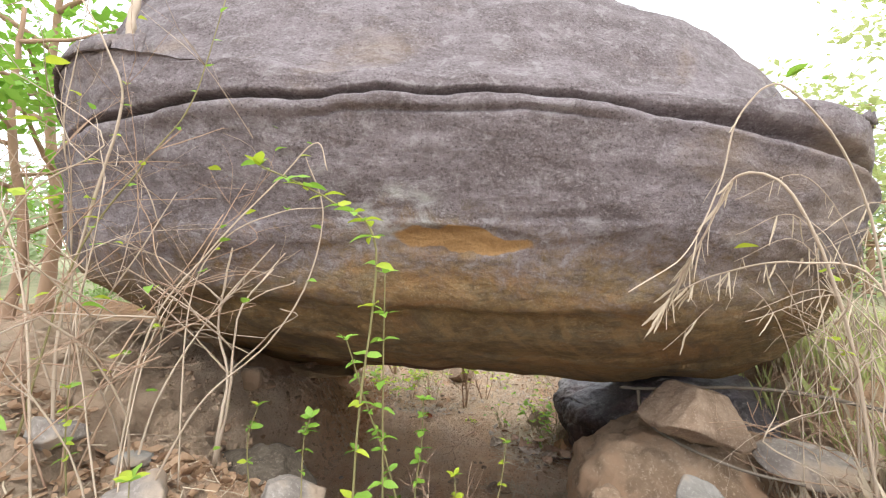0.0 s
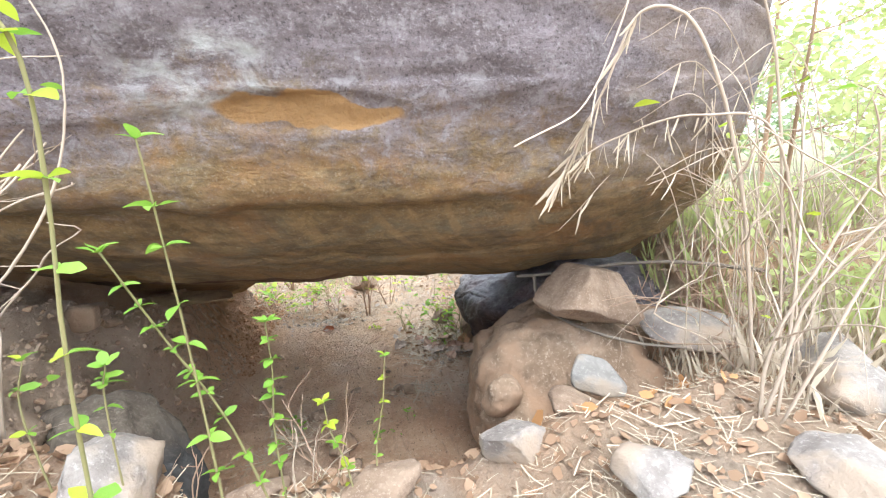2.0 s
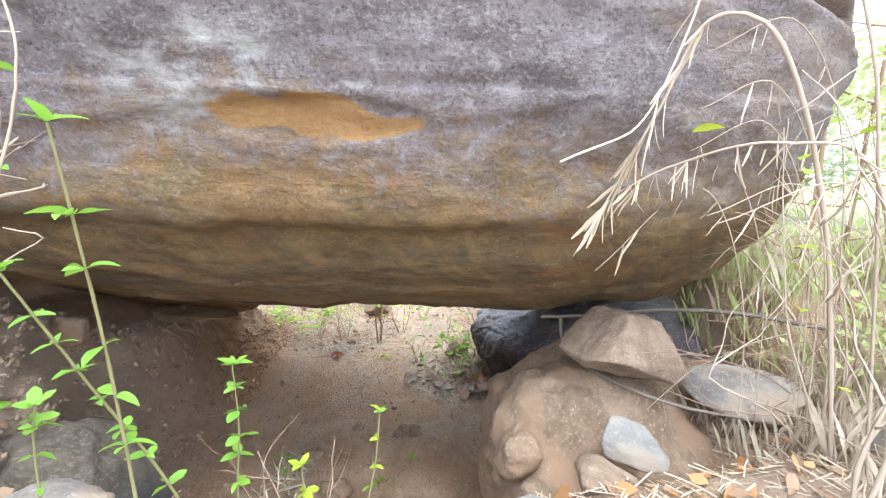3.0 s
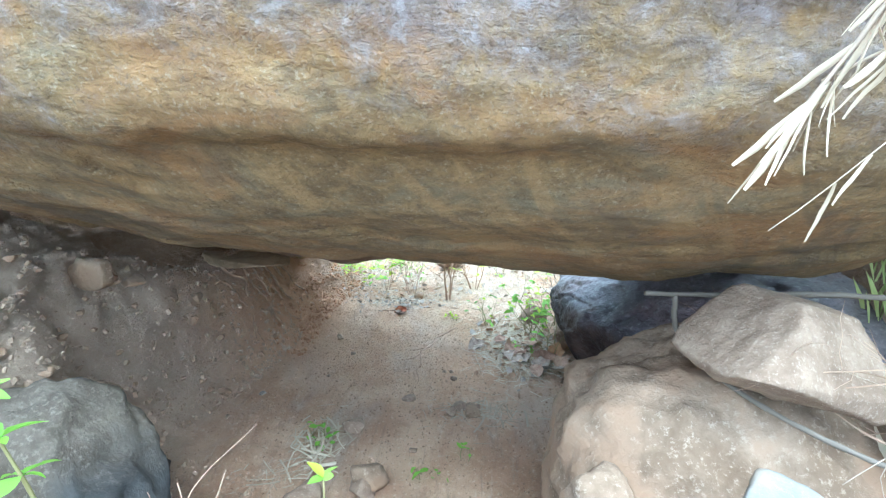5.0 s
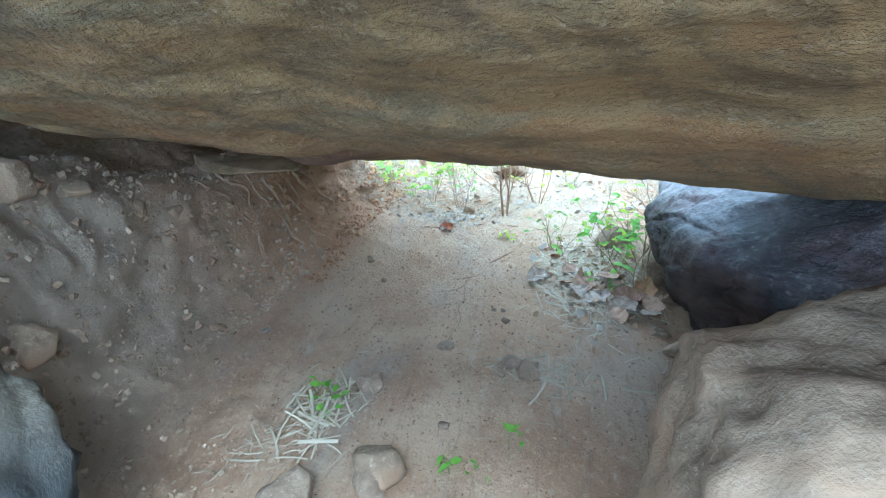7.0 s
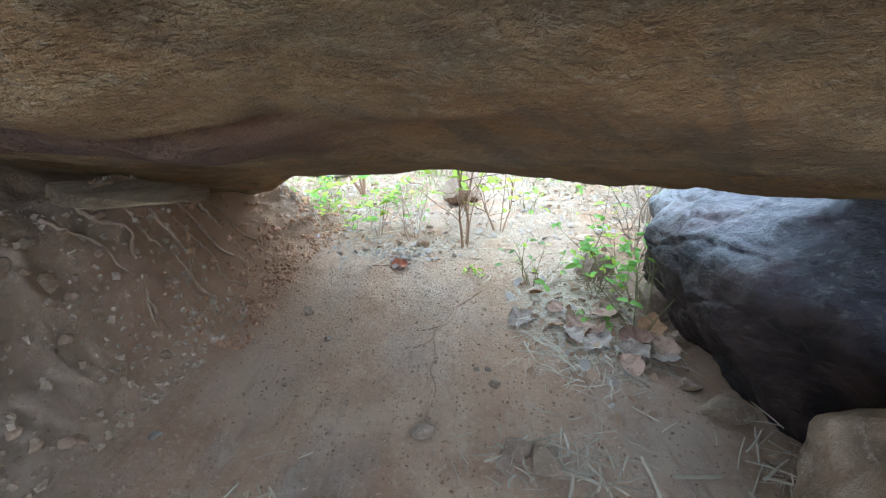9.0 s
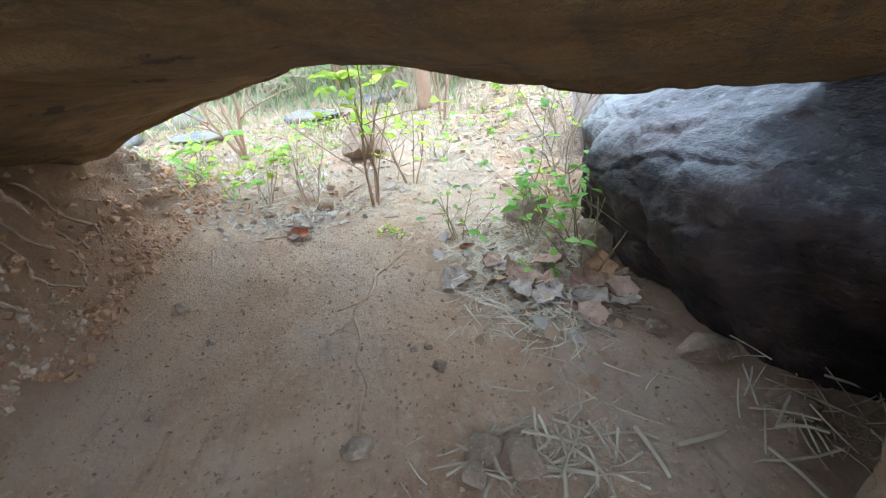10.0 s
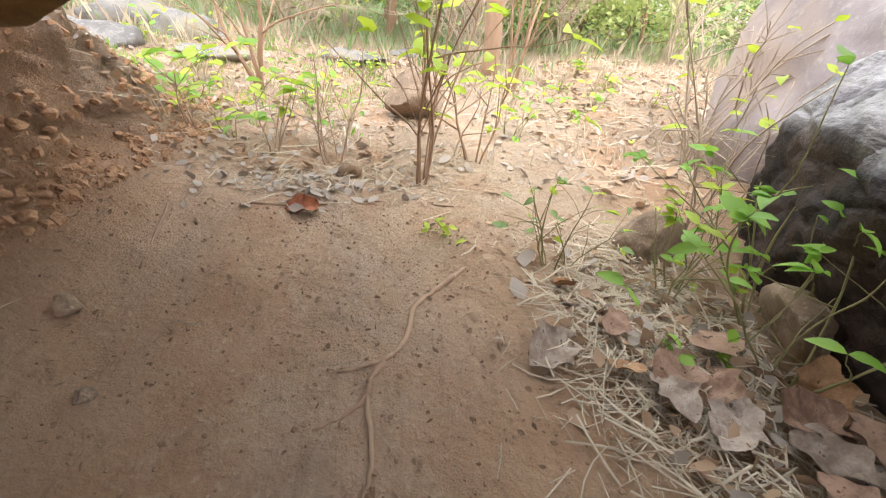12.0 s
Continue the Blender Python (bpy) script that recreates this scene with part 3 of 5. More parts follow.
stone("pale_slab", (1.40, 2.33, 0.92), (0.14, 0.11, 0.04), PALEROCK, 31, "flat pale blue-grey slab among dry leaves", "stone", (20, 14, -35), level=4, rough=0.04, facets=10, sharp=0.72, box=5)
stone("grey_slab", (2.15, 2.55, 1.0), (0.30, 0.2, 0.07), GREYROCK, 33, "flat grey slab under dry stems", "stone", (12, 6, -20), level=4, rough=0.07, facets=8, sharp=0.8)
stone("pale_stone", (0.95, 2.60, 0.74), (0.11, 0.09, 0.12), EARTHROCK, 36, "pale rounded stone set in the earthy boulder", "stone", (10, 10, 10), level=4, rough=0.1, facets=5)
stone("dark_sided_rock", (-1.10, 2.66, 0.52), (0.48, 0.38, 0.44), DARKSIDEROCK, 12, "grey rock with a dark side at the hollow's edge", "boulder", (0, 6, -14), level=5, rough=0.07, facets=11, sharp=0.76, box=4.0, fine=0.08)
stone("leaning_boulder", (3.22, 6.45, 0.72), (1.15, 0.72, 1.05), VIOLETROCK, 5, "pale violet-grey boulder behind the dark one", "boulder", (0, 15, 8), level=5, rough=0.05, facets=4, sharp=0.95, box=3.2)


def ground_stone(name, x, y, size, material, seed, label, sink=0.35, turn=(0, 0, 0), group="", **shape):
    return stone(name, (x, y, ground_height(x, y) + size[2] * (1 - 2 * sink)), size, material, seed, label, "stone", turn, group, **shape)


# stones of the front terrace
FRONT = [(0.82, 2.02, 0.16, 0.12, 0.10, GREYROCK), (0.18, 1.93, 0.22, 0.12, 0.07, BROWNROCK), (-0.72, 2.02, 0.24, 0.20, 0.17, GREYROCK), (-1.25, 1.72, 0.17, 0.14, 0.09, GREYROCK),
         (-1.75, 1.95, 0.16, 0.12, 0.09, GREYROCK), (1.18, 1.58, 0.20, 0.14, 0.06, GREYROCK), (2.25, 1.78, 0.34, 0.26, 0.14, GREYROCK), (1.72, 1.35, 0.22, 0.2, 0.08, GREYROCK), (1.15, 2.12, 0.15, 0.13, 0.09, BROWNROCK),
         (-1.5, 2.1, 0.1, 0.08, 0.05, PALEROCK), (-0.25, 2.02, 0.13, 0.1, 0.07, BROWNROCK)]
for i, (x, y, a, b, c, m) in enumerate(FRONT):
    ground_stone("terrace_stone", x, y, (a, b, c), m, 60 + i, "weathered grey stone half sunk in leaf litter", 0.3, (0, 0, 40 * i), "terrace stones", level=4, rough=0.05, facets=13, sharp=0.68, box=4)

# stones and clods of the earth bank
def bank_face(y, z):
    """How far out the bank's surface stands at that height."""
    x = bank_edge(y) + 0.1
    while x > -2.2 and ground_height(x, y) < z:
        x -= 0.01
    return x


BANK = [(3.63, 1.20, 0.12, 0.10, 0.10, "rounded pale stone stuck in the earth bank"), (3.82, 1.08, 0.07, 0.05, 0.035, "small pale flat stone stuck in the earth bank"),
        (3.30, 0.60, 0.10, 0.09, 0.09, "earth-brown stone stuck in the bank"), (4.02, 0.90, 0.06, 0.05, 0.05, "earth-brown stone stuck in the bank"),
        (4.18, 0.82, 0.055, 0.05, 0.05, "earth-brown stone stuck in the bank"), (4.05, 0.72, 0.05, 0.05, 0.04, "earth-brown stone stuck in the bank"),
        (4.30, 0.70, 0.05, 0.04, 0.035, "earth-brown stone stuck in the bank")]
for i, (y, z, a, b, c, label) in enumerate(BANK):
    stone("bank_stone", (bank_face(y, z) - 0.02, y, z), (a, b, c), EARTHROCK, 90 + i, label, "stone", (20 * i, 15, 50 * i), "bank stones", level=4, rough=0.08, facets=9, sharp=0.78, box=2.8, fine=0.06)
rb = random.Random(4)
for i in range(170):
    y = rb.uniform(2.7, 6.0) if i < 80 else rb.uniform(5.3, 7.3)
    x = bank_edge(y) + (0.12 if y > 5 else 0.0) - abs(rb.gauss(0.05, 0.28))
    s = rb.uniform(0.012, 0.034) * (1.4 if rb.random() < 0.15 else 1.0)
    ground_stone("earth_clod", x, y, (s, s * rb.uniform(0.7, 1.1), s * 0.7), REDCLOD if y > 5.0 else CLOD, 200 + i % 9, "angular lump of dry brown clay on the bank", 0.4, (rb.uniform(-20, 20), rb.uniform(-20, 20), rb.uniform(0, 360)), "clay lumps", level=3, rough=0.08, facets=12, sharp=0.68, box=4, fine=0.08)


def crumbs(name, label, material, count, seed, where, lo, hi):
    """Broken lumps of dry earth too many to count, half sunk in the slope."""
    rnd = random.Random(seed)
    verts, faces = [], []
    for _ in range(count):
        x, y = where(rnd)
        z = ground_height(x, y)
        x, s = x + 0.8 * bank_lump(x, y, z), lo * (hi / lo) ** (rnd.random() ** 2.2)
        m = pose(x, y, z + s * 0.1, rnd.uniform(0, 360), rnd.uniform(0, 360), rnd.uniform(0, 360))
        a, b, c = s, s * rnd.uniform(0.6, 1.0), s * rnd.uniform(0.45, 0.8)
        start = len(verts)
        for k in ((-1, -1, -1), (1, -1, -1), (1, 1, -1), (-1, 1, -1), (-1, -1, 1), (1, -1, 1), (1, 1, 1), (-1, 1, 1)):
            j = rnd.uniform(0.45, 0.75)
            verts.append(m @ Vector((k[0] * a * j, k[1] * b * rnd.uniform(0.4, 0.75), k[2] * c * rnd.uniform(0.4, 0.75))))
        verts += [m @ Vector((0, 0, c * 0.8)), m @ Vector((0, 0, -c * 0.8))]
        quads = ((0, 1, 5, 4), (1, 2, 6, 5), (2, 3, 7, 6), (3, 0, 4, 7))
        faces += [tuple(start + k for k in f) for f in quads]
        for k in range(4):
            faces += [(start + 4 + k, start + 4 + (k + 1) % 4, start + 8), (start + (k + 1) % 4, start + k, start + 9)]
    return tagged(new(name, mesh_of(name, verts, faces, material, False)), label, "earth", kind="stuff")


def bank_spot(y0, y1, out):
    def pick(r):
        y = r.uniform(y0, y1)
        return bank_edge(y) + out - abs(r.gauss(0, 0.32)), y
    return pick


crumbs("earth_crumbs", "crumbling brown earth on the bank", BANKEARTH, 2600, 71, bank_spot(2.8, 5.2, 0.06), 0.005, 0.028)
crumbs("earth_crumbs", "crumbling brown earth beside the hollow", BANKEARTH, 900, 74, lambda r: (r.uniform(-1.6, -0.6), r.uniform(2.2, 3.4)), 0.005, 0.025)
crumbs("red_earth_crumbs", "crumbling red earth on the bank by the way out", REDCLOD, 1900, 72, bank_spot(4.7, 7.4, 0.18), 0.004, 0.034)
crumbs("floor_crumbs", "small hard soil crumbs on the passage floor", CLOD, 1600, 73, lambda r: (r.gauss(0.0, 0.6), r.uniform(3.4, 5.9)), 0.003, 0.011)

# flat stone jammed under the roof, with earth-crusted roots below
stone("jammed_slab", (-1.33, 4.80, 0.915), (0.36, 0.20, 0.028), OCHREROCK, 41, "thin flat stone jammed between bank and roof stone", "stone", (4, 9, 20), level=4, rough=0.04, facets=9, sharp=0.8, box=5)


# ---- stems, twigs and leaves ----
def tube_data(points, radii, sides=5, verts=None, faces=None):
    verts, faces = ([] if verts is None else verts), ([] if faces is None else faces)
    start, n = len(verts), len(points)
    pts = [Vector(p) for p in points]
    for i, p in enumerate(pts):
        d = (pts[min(n - 1, i + 1)] - pts[max(0, i - 1)]).normalized()
        a = d.orthogonal().normalized() if i == 0 else (a - d * a.dot(d)).normalized()
        b = d.cross(a)
        for k in range(sides):
            w = 2 * math.pi * k / sides
            verts.append(p + (a * math.cos(w) + b * math.sin(w)) * radii[i])
    for i in range(n - 1):
        for k in range(sides):
            q = (k + 1) % sides
            faces.append((start + i * sides + k, start + i * sides + q, start + (i + 1) * sides + q, start + (i + 1) * sides + k))
    faces.append(tuple(start + k for k in range(sides))[::-1])
    faces.append(tuple(start + (n - 1) * sides + k for k in range(sides)))
    return verts, faces


def smooth_path(points, steps=6):
    pts = [Vector(p) for p in points]
    pts = [2 * pts[0] - pts[1]] + pts + [2 * pts[-1] - pts[-2]]
    out = []
    for i in range(1, len(pts) - 2):
        p0, p1, p2, p3 = pts[i - 1:i + 3]
        for s in range(steps):
            t = s / steps
            out.append(0.5 * ((2 * p1) + (p2 - p0) * t + (2 * p0 - 5 * p1 + 4 * p2 - p3) * t * t + (3 * p1 - p0 - 3 * p2 + p3) * t ** 3))
    return out + [pts[-2]]


def stem_mesh(name, points, r0, r1, material, sides=5, knots=0.15, seed=0, steps=6):
    path = smooth_path(points, steps)
    rnd = random.Random(seed)
    n = len(path)
    path = [p + Vector((rnd.gauss(0, 1), rnd.gauss(0, 1), rnd.gauss(0, 1))) * r0 * knots * 0.7 for p in path]
    radii = [(r0 + (r1 - r0) * i / (n - 1)) * (1 + rnd.uniform(-knots, knots)) for i in range(n)]
    return mesh_of(name, *tube_data(path, radii, sides), material), path


def leaf_shape(name, length, width, material, fold=0.25, droop=0.25, tip=1.4, wave=0.0, seed=0, cells=6):
    """A leaf along +y from its stalk, folded along the midrib."""
    rnd = random.Random(seed)
    verts, faces = [], []
    for i in range(cells + 1):
        t = i / cells
        w = width * 0.5 * math.sin(math.pi * min(1, t ** (1 / tip))) ** 0.8 if 0 < i < cells else width * 0.03
        y, z = length * t, -droop * length * t * t
        jag = wave * width * rnd.uniform(-1, 1)
        verts += [(-w - jag * 0.5, y, z + fold * w + jag), (0, y, z), (w + jag * 0.5, y, z + fold * w - jag)]
    for i in range(cells):
        a = 3 * i
        faces += [(a, a + 1, a + 4, a + 3), (a + 1, a + 2, a + 5, a + 4)]
    return mesh_of(name, verts, faces, material)


TWIG = twig_material("dry_pale_twig", (0.30, 0.23, 0.175), (0.52, 0.42, 0.32))
GREYTWIG = twig_material("grey_dead_wood", (0.10, 0.078, 0.06), (0.20, 0.165, 0.13), 0.85)
REDTWIG = twig_material("dry_reddish_twig", (0.20, 0.115, 0.075), (0.42, 0.29, 0.20))
BARK = twig_material("brown_bark", (0.21, 0.125, 0.075), (0.38, 0.25, 0.165), 0.9)
GREENSTEM = twig_material("green_brown_stem", (0.17, 0.17, 0.06), (0.28, 0.24, 0.11))
STRAW = leaf_material("bleached_straw", (0.30, 0.22, 0.145), (0.76, 0.66, 0.50), 0.12, 0.7)
GREEN = leaf_material("fresh_green_leaf", (0.13, 0.30, 0.03), (0.36, 0.58, 0.08), 0.45)
LIME = leaf_material("yellow_green_leaf", (0.27, 0.42, 0.03), (0.58, 0.66, 0.06), 0.45)
DEEPGREEN = leaf_material("scrub_leaf", (0.12, 0.22, 0.055), (0.32, 0.44, 0.15), 0.4)


def dry_leaf_material(name, dark, light):
    """Papery dry leaf: pale ribs, blotches and small dark holes."""
    k = Mat(name, 0.8)
    blot, fine = k.noise(22, 6, 0.7), k.noise(140, 4, 0.7)
    col = k.mix(k.ramp(k.math("ADD", blot, k.math("MULTIPLY", k.random(), 0.2)), 0.42, 0.78), dark, light)
    rib = k.node("ShaderNodeTexWave", Vector=k.co, Scale=9.0, Distortion=6.0, Detail=3.0)
    rib.bands_direction = "DIAGONAL"
    col = k.mix(k.math("MULTIPLY", k.ramp(rib.outputs["Fac"], 0.86, 0.97), 0.15), col, tuple(min(1, c * 1.25) for c in light))
    col = k.mix(k.math("MULTIPLY", k.ramp(k.noise(45, 3, 0.5), 0.66, 0.7), 0.8), col, tuple(c * 0.3 for c in dark))
    k.color(k.mix(k.math("MULTIPLY", k.ramp(fine, 0.5, 0.7), 0.35), col, tuple(c * 0.6 for c in dark)))
    k.bump(rib.outputs["Fac"], 0.25, 0.003)
    k.bump(blot, 0.6, 0.008)
    k.bump(fine, 0.4, 0.002)
    return k.m


DRYGREY = dry_leaf_material("papery_grey_leaf", (0.25, 0.18, 0.135), (0.47, 0.38, 0.31))
DRYBROWN = dry_leaf_material("papery_brown_leaf", (0.19, 0.10, 0.062), (0.40, 0.255, 0.175))
DRYRUST = dry_leaf_material("papery_rust_leaf", (0.20, 0.055, 0.02), (0.34, 0.11, 0.042))
DRYORANGE = dry_leaf_material("papery_orange_leaf", (0.26, 0.12, 0.05), (0.46, 0.27, 0.14))
BROWNLEAF = leaf_material("dry_brown_leaf", (0.24, 0.14, 0.08), (0.52, 0.36, 0.23), 0.15, 0.75)
ORANGELEAF = leaf_material("dry_orange_leaf", (0.38, 0.16, 0.05), (0.60, 0.34, 0.15), 0.2, 0.7)
GREYLEAF = leaf_material("bleached_grey_leaf", (0.27, 0.215, 0.175), (0.46, 0.39, 0.33), 0.1, 0.75)
PALELEAF = leaf_material("pale_yellow_green_leaf", (0.34, 0.42, 0.12), (0.62, 0.66, 0.30), 0.45)
# far leaves, with the pale haze of distance mixed into their colour
HAZYLEAF = leaf_material("haze_pale_leaf", (0.26, 0.34, 0.17), (0.48, 0.56, 0.33), 0.4)

LEAVES = {m.name: [leaf_shape("leaf", 1.0, w, m, f, d, 1.15, 0.05, i) for i, (w, f, d) in enumerate(((0.55, 0.25, 0.25), (0.48, 0.4, 0.4), (0.62, 0.15, 0.1)))] for m in (GREEN, LIME, DEEPGREEN)}


def put_leaf(parent, mats, place, way, size, rnd):
    """One leaf as a part, its stalk at place and its blade along way."""
    me = rnd.choice(LEAVES[rnd.choice(mats).name])
    ob = new("leaf", me)
    ob.parent = parent
    d = Vector(way).normalized()
    q = d.to_track_quat("Y", "Z").to_matrix().to_4x4()
    ob.matrix_local = Matrix.Translation(place) @ q @ pose(0, 0, 0, 0, rnd.uniform(-35, 35), 0) @ Matrix.Scale(size, 4)
    return ob


def vine_plant(points, seed, size, nodes, mats, label, r=0.005, first=0.12, group="leafy stems", per_node=4):
    """An upright leafy stem with whorls of leaves at its nodes."""
    rnd = random.Random(seed)
    leaf, nodes = size * 0.95, int(nodes * 1.3)
    base = Vector(points[0])
    root = thing("leafy_weed", label, "plant", base, group)
    local = [Vector(p) - base for p in points]
    me, path = stem_mesh("stem", local, r, r * 0.5, GREENSTEM, 6, 0.12, seed, 8)
    child("stem", me, root)
    for k in range(nodes):
        t = first + (1 - first) * k / max(1, nodes - 1)
        p = path[min(len(path) - 1, int(t * (len(path) - 1)))]
        turn = rnd.uniform(0, 6.28)
        many = rnd.choice((2, 3, per_node)) + (2 if k == nodes - 1 else 0)
        for j in range(many):
            a = turn + 2 * math.pi * j / many + rnd.uniform(-0.3, 0.3)
            up = rnd.uniform(-0.1, 0.5) + (0.5 if k == nodes - 1 else 0)
            put_leaf(root, mats, p, (math.cos(a), math.sin(a), up), leaf * rnd.uniform(0.55, 1.15), rnd)
    return root


def on_ground(x, y):
    return (x, y, ground_height(x, y) - 0.01)


vine_plant([on_ground(-0.26, 1.16), (-0.25, 1.14, 1.3), (-0.22, 1.13, 1.8), (-0.17, 1.11, 2.26), (-0.28, 1.10, 2.38), (-0.46, 1.10, 2.47)], 1, 0.055, 15, (GREEN, LIME), "tall green stem with whorls of toothed leaves", 0.0042, 0.08)
vine_plant([on_ground(-0.22, 1.62), (-0.22, 1.6, 1.35), (-0.21, 1.54, 1.8), (-0.19, 1.44, 2.18)], 2, 0.055, 7, (GREEN,), "slender green stem with paired leaves", 0.0045, 0.2)
vine_plant([on_ground(-0.12, 1.80), (-0.2, 1.72, 1.35), (-0.28, 1.6, 1.7), (-0.33, 1.5, 1.95)], 3, 0.05, 8, (GREEN,), "arching reddish stem with small green leaves", 0.0045, 0.2)
vine_plant([on_ground(-0.12, 1.90), (-0.12, 1.88, 1.2), (-0.09, 1.84, 1.45), (-0.08, 1.80, 1.64)], 4, 0.045, 7, (GREEN,), "small leafy stem at the hollow's edge", 0.004, 0.1)
vine_plant([on_ground(0.21, 2.0), (0.22, 2.0, 1.0), (0.26, 1.98, 1.2), (0.28, 1.95, 1.40)], 5, 0.036, 6, (GREEN, LIME), "small leafy stem at the hollow's edge", 0.004, 0.1)
vine_plant([on_ground(0.12, 1.93), (0.1, 1.93, 1.0), (0.06, 1.92, 1.15), (0.05, 1.9, 1.28)], 6, 0.055, 4, (GREEN, LIME), "small leafy stem at the hollow's edge", 0.004, 0.1)
vine_plant([on_ground(-0.62, 1.9), (-0.6, 1.88, 1.4), (-0.56, 1.85, 1.55)], 7, 0.055, 4, (GREEN,), "seedling with broad green leaves on the bank", 0.004, 0.4)
vine_plant([on_ground(-0.85, 1.95), (-0.86, 1.93, 1.4), (-0.8, 1.9, 1.58)], 8, 0.055, 3, (GREEN, LIME), "seedling with broad green leaves on the bank", 0.004, 0.4)
vine_plant([on_ground(-0.45, 1.30), (-0.44, 1.28, 1.2), (-0.42, 1.25, 1.42)], 9, 0.075, 4, (LIME, GREEN), "seedling with broad green leaves on the bank", 0.004, 0.4)
vine_plant([on_ground(-1.5, 1.75), (-1.48, 1.72, 1.5), (-1.45, 1.7, 1.72)], 10, 0.06, 4, (LIME, GREEN), "seedling with broad green leaves on the bank", 0.004, 0.4)
vine_plant([on_ground(-1.0, 1.45), (-1.02, 1.42, 1.3), (-1.0, 1.4, 1.52)], 11, 0.065, 4, (LIME, GREEN), "seedling with broad green leaves on the bank", 0.004, 0.4)


def bare_shrub(place, height, seed, label, material=TWIG, stems=4, lean=(0, 0), spread=0.6, r=0.009, leaves=0, mats=(LIME,), leaf=0.05, depth=2, group="bare shrubs", curl=0.5, name="bare_shrub", sub=5, xlim=(-99, 99)):
    """A leafless or thinly leaved shrub: wiry stems that fork into side twigs."""
    rnd = random.Random(seed)
    root = thing(name, label, "shrub", place, group)
    tips = []

    def grow(start, way, length, radius, level, parent):
        pts, p, d = [start], Vector(start), Vector(way).normalized()
        n = 5
        for _ in range(n):
            d = (d + Vector((rnd.gauss(0, 1), rnd.gauss(0, 1), rnd.gauss(0, 0.7))) * curl * 0.35 - Vector((0, 0, 0.05 * level * curl))).normalized()
            q = place[0] + p.x + d.x * length / n
            if not xlim[0] < q < xlim[1]:
                d.x = -d.x * 0.6
            p = p + d * length / n
            pts.append(p.copy())
        me, path = stem_mesh("stem" if level == 0 else "twig", pts, radius, radius * 0.45, material, 5 if level == 0 else 4, 0.2, rnd.randrange(9999), 3)
        ob = child("stem" if level == 0 else "twig", me, parent)
        tips.append((path[-1], d))
        if level < depth:
            for _ in range(rnd.randint(sub - 2, sub)):
                k = rnd.randint(len(path) // 4, len(path) - 2)
                side = Vector((rnd.gauss(0, 1), rnd.gauss(0, 1), rnd.gauss(0.25, 0.6))).normalized()
                q = path[k]
                if level == depth - 1 and level > 0:
                    more.append((q, (d + side * 1.3).normalized(), length * rnd.uniform(0.3, 0.55), radius * 0.5))
                else:
                    grow(q, (d + side * 1.2), length * rnd.uniform(0.35, 0.65), radius * 0.55, level + 1, ob if level == 0 else parent)

    more = []
    for _ in range(stems):
        a = rnd.uniform(0, 6.28)
        grow(Vector((0.03 * math.cos(a), 0.03 * math.sin(a), -0.02)), (lean[0] + spread * math.cos(a) * rnd.uniform(0.2, 1), lean[1] + spread * math.sin(a) * rnd.uniform(0.2, 1), 1.0), height * rnd.uniform(0.6, 1.1), r * rnd.uniform(0.7, 1.1), 0, root)
    if more:
        verts, faces = [], []
        for q, d, ln, rad in more:
            pts = [q]
            for _ in range(4):
                d = (d + Vector((rnd.gauss(0, 1), rnd.gauss(0, 1), rnd.gauss(0, 1))) * 0.28 * curl).normalized()
                if not xlim[0] < place[0] + pts[-1].x + d.x * ln / 4 < xlim[1]:
                    d.x = -d.x
                pts.append(pts[-1] + d * ln / 4)
            tube_data(pts, [rad * (1 - 0.16 * i) for i in range(5)], 3, verts, faces)
            tips.append((pts[-1], d))
        tagged(child("twig_spray", mesh_of("twig_spray", verts, faces, material), root), kind="stuff")
    for _ in range(leaves):
        p, d = rnd.choice(tips)
        a = rnd.uniform(0, 6.28)
        put_leaf(root, mats, p, (math.cos(a), math.sin(a), rnd.uniform(-0.1, 0.7)), leaf * rnd.uniform(0.6, 1.2), rnd)
    return root


def gshrub(x, y, *a, **k):
    k.setdefault("xlim", (-9, -0.72) if x < -0.6 else (1.3, 9) if x > 1 else (-99, 99))
    return bare_shrub(on_ground(x, y), *a, **k)


# tangle of dry stems left of the way in
gshrub(-1.20, 2.24, 1.35, 21, "bare grey sapling forking above the bank", TWIG, 2, (0.05, -0.1), 0.35, 0.011, 7, (LIME,), 0.06, 2)
gshrub(-1.62, 1.85, 2.0, 22, "tangle of dry wiry stems with few leaves", REDTWIG, 4, (0.05, -0.1), 0.3, 0.005, 18, (LIME, GREEN), 0.07, 2, curl=0.6)
gshrub(-1.95, 2.25, 2.2, 23, "tangle of dry wiry stems with few leaves", TWIG, 5, (0.10, -0.1), 0.4, 0.006, 12, (LIME,), 0.07, 2, curl=0.6)
gshrub(-1.25, 1.62, 1.7, 24, "tangle of dry wiry stems with few leaves", TWIG, 3, (-0.05, 0.05), 0.3, 0.005, 14, (LIME, GREEN), 0.065, 2, curl=0.6)
gshrub(-2.2, 1.6, 2.1, 25, "tangle of dry wiry stems with few leaves", REDTWIG, 5, (0.10, 0), 0.4, 0.006, 14, (LIME,), 0.07, 2, curl=0.6)
gshrub(-1.45, 2.05, 2.1, 26, "pale dry stems arching over the bank", TWIG, 3, (0.05, 0.0), 0.3, 0.006, 10, (LIME, GREEN), 0.065, 2, curl=0.6)
gshrub(-1.7, 1.3, 1.3, 27, "low tangle of dry wiry stems", REDTWIG, 5, (0.0, 0.1), 0.6, 0.005, 12, (GREEN, LIME), 0.07, 2, curl=0.7)
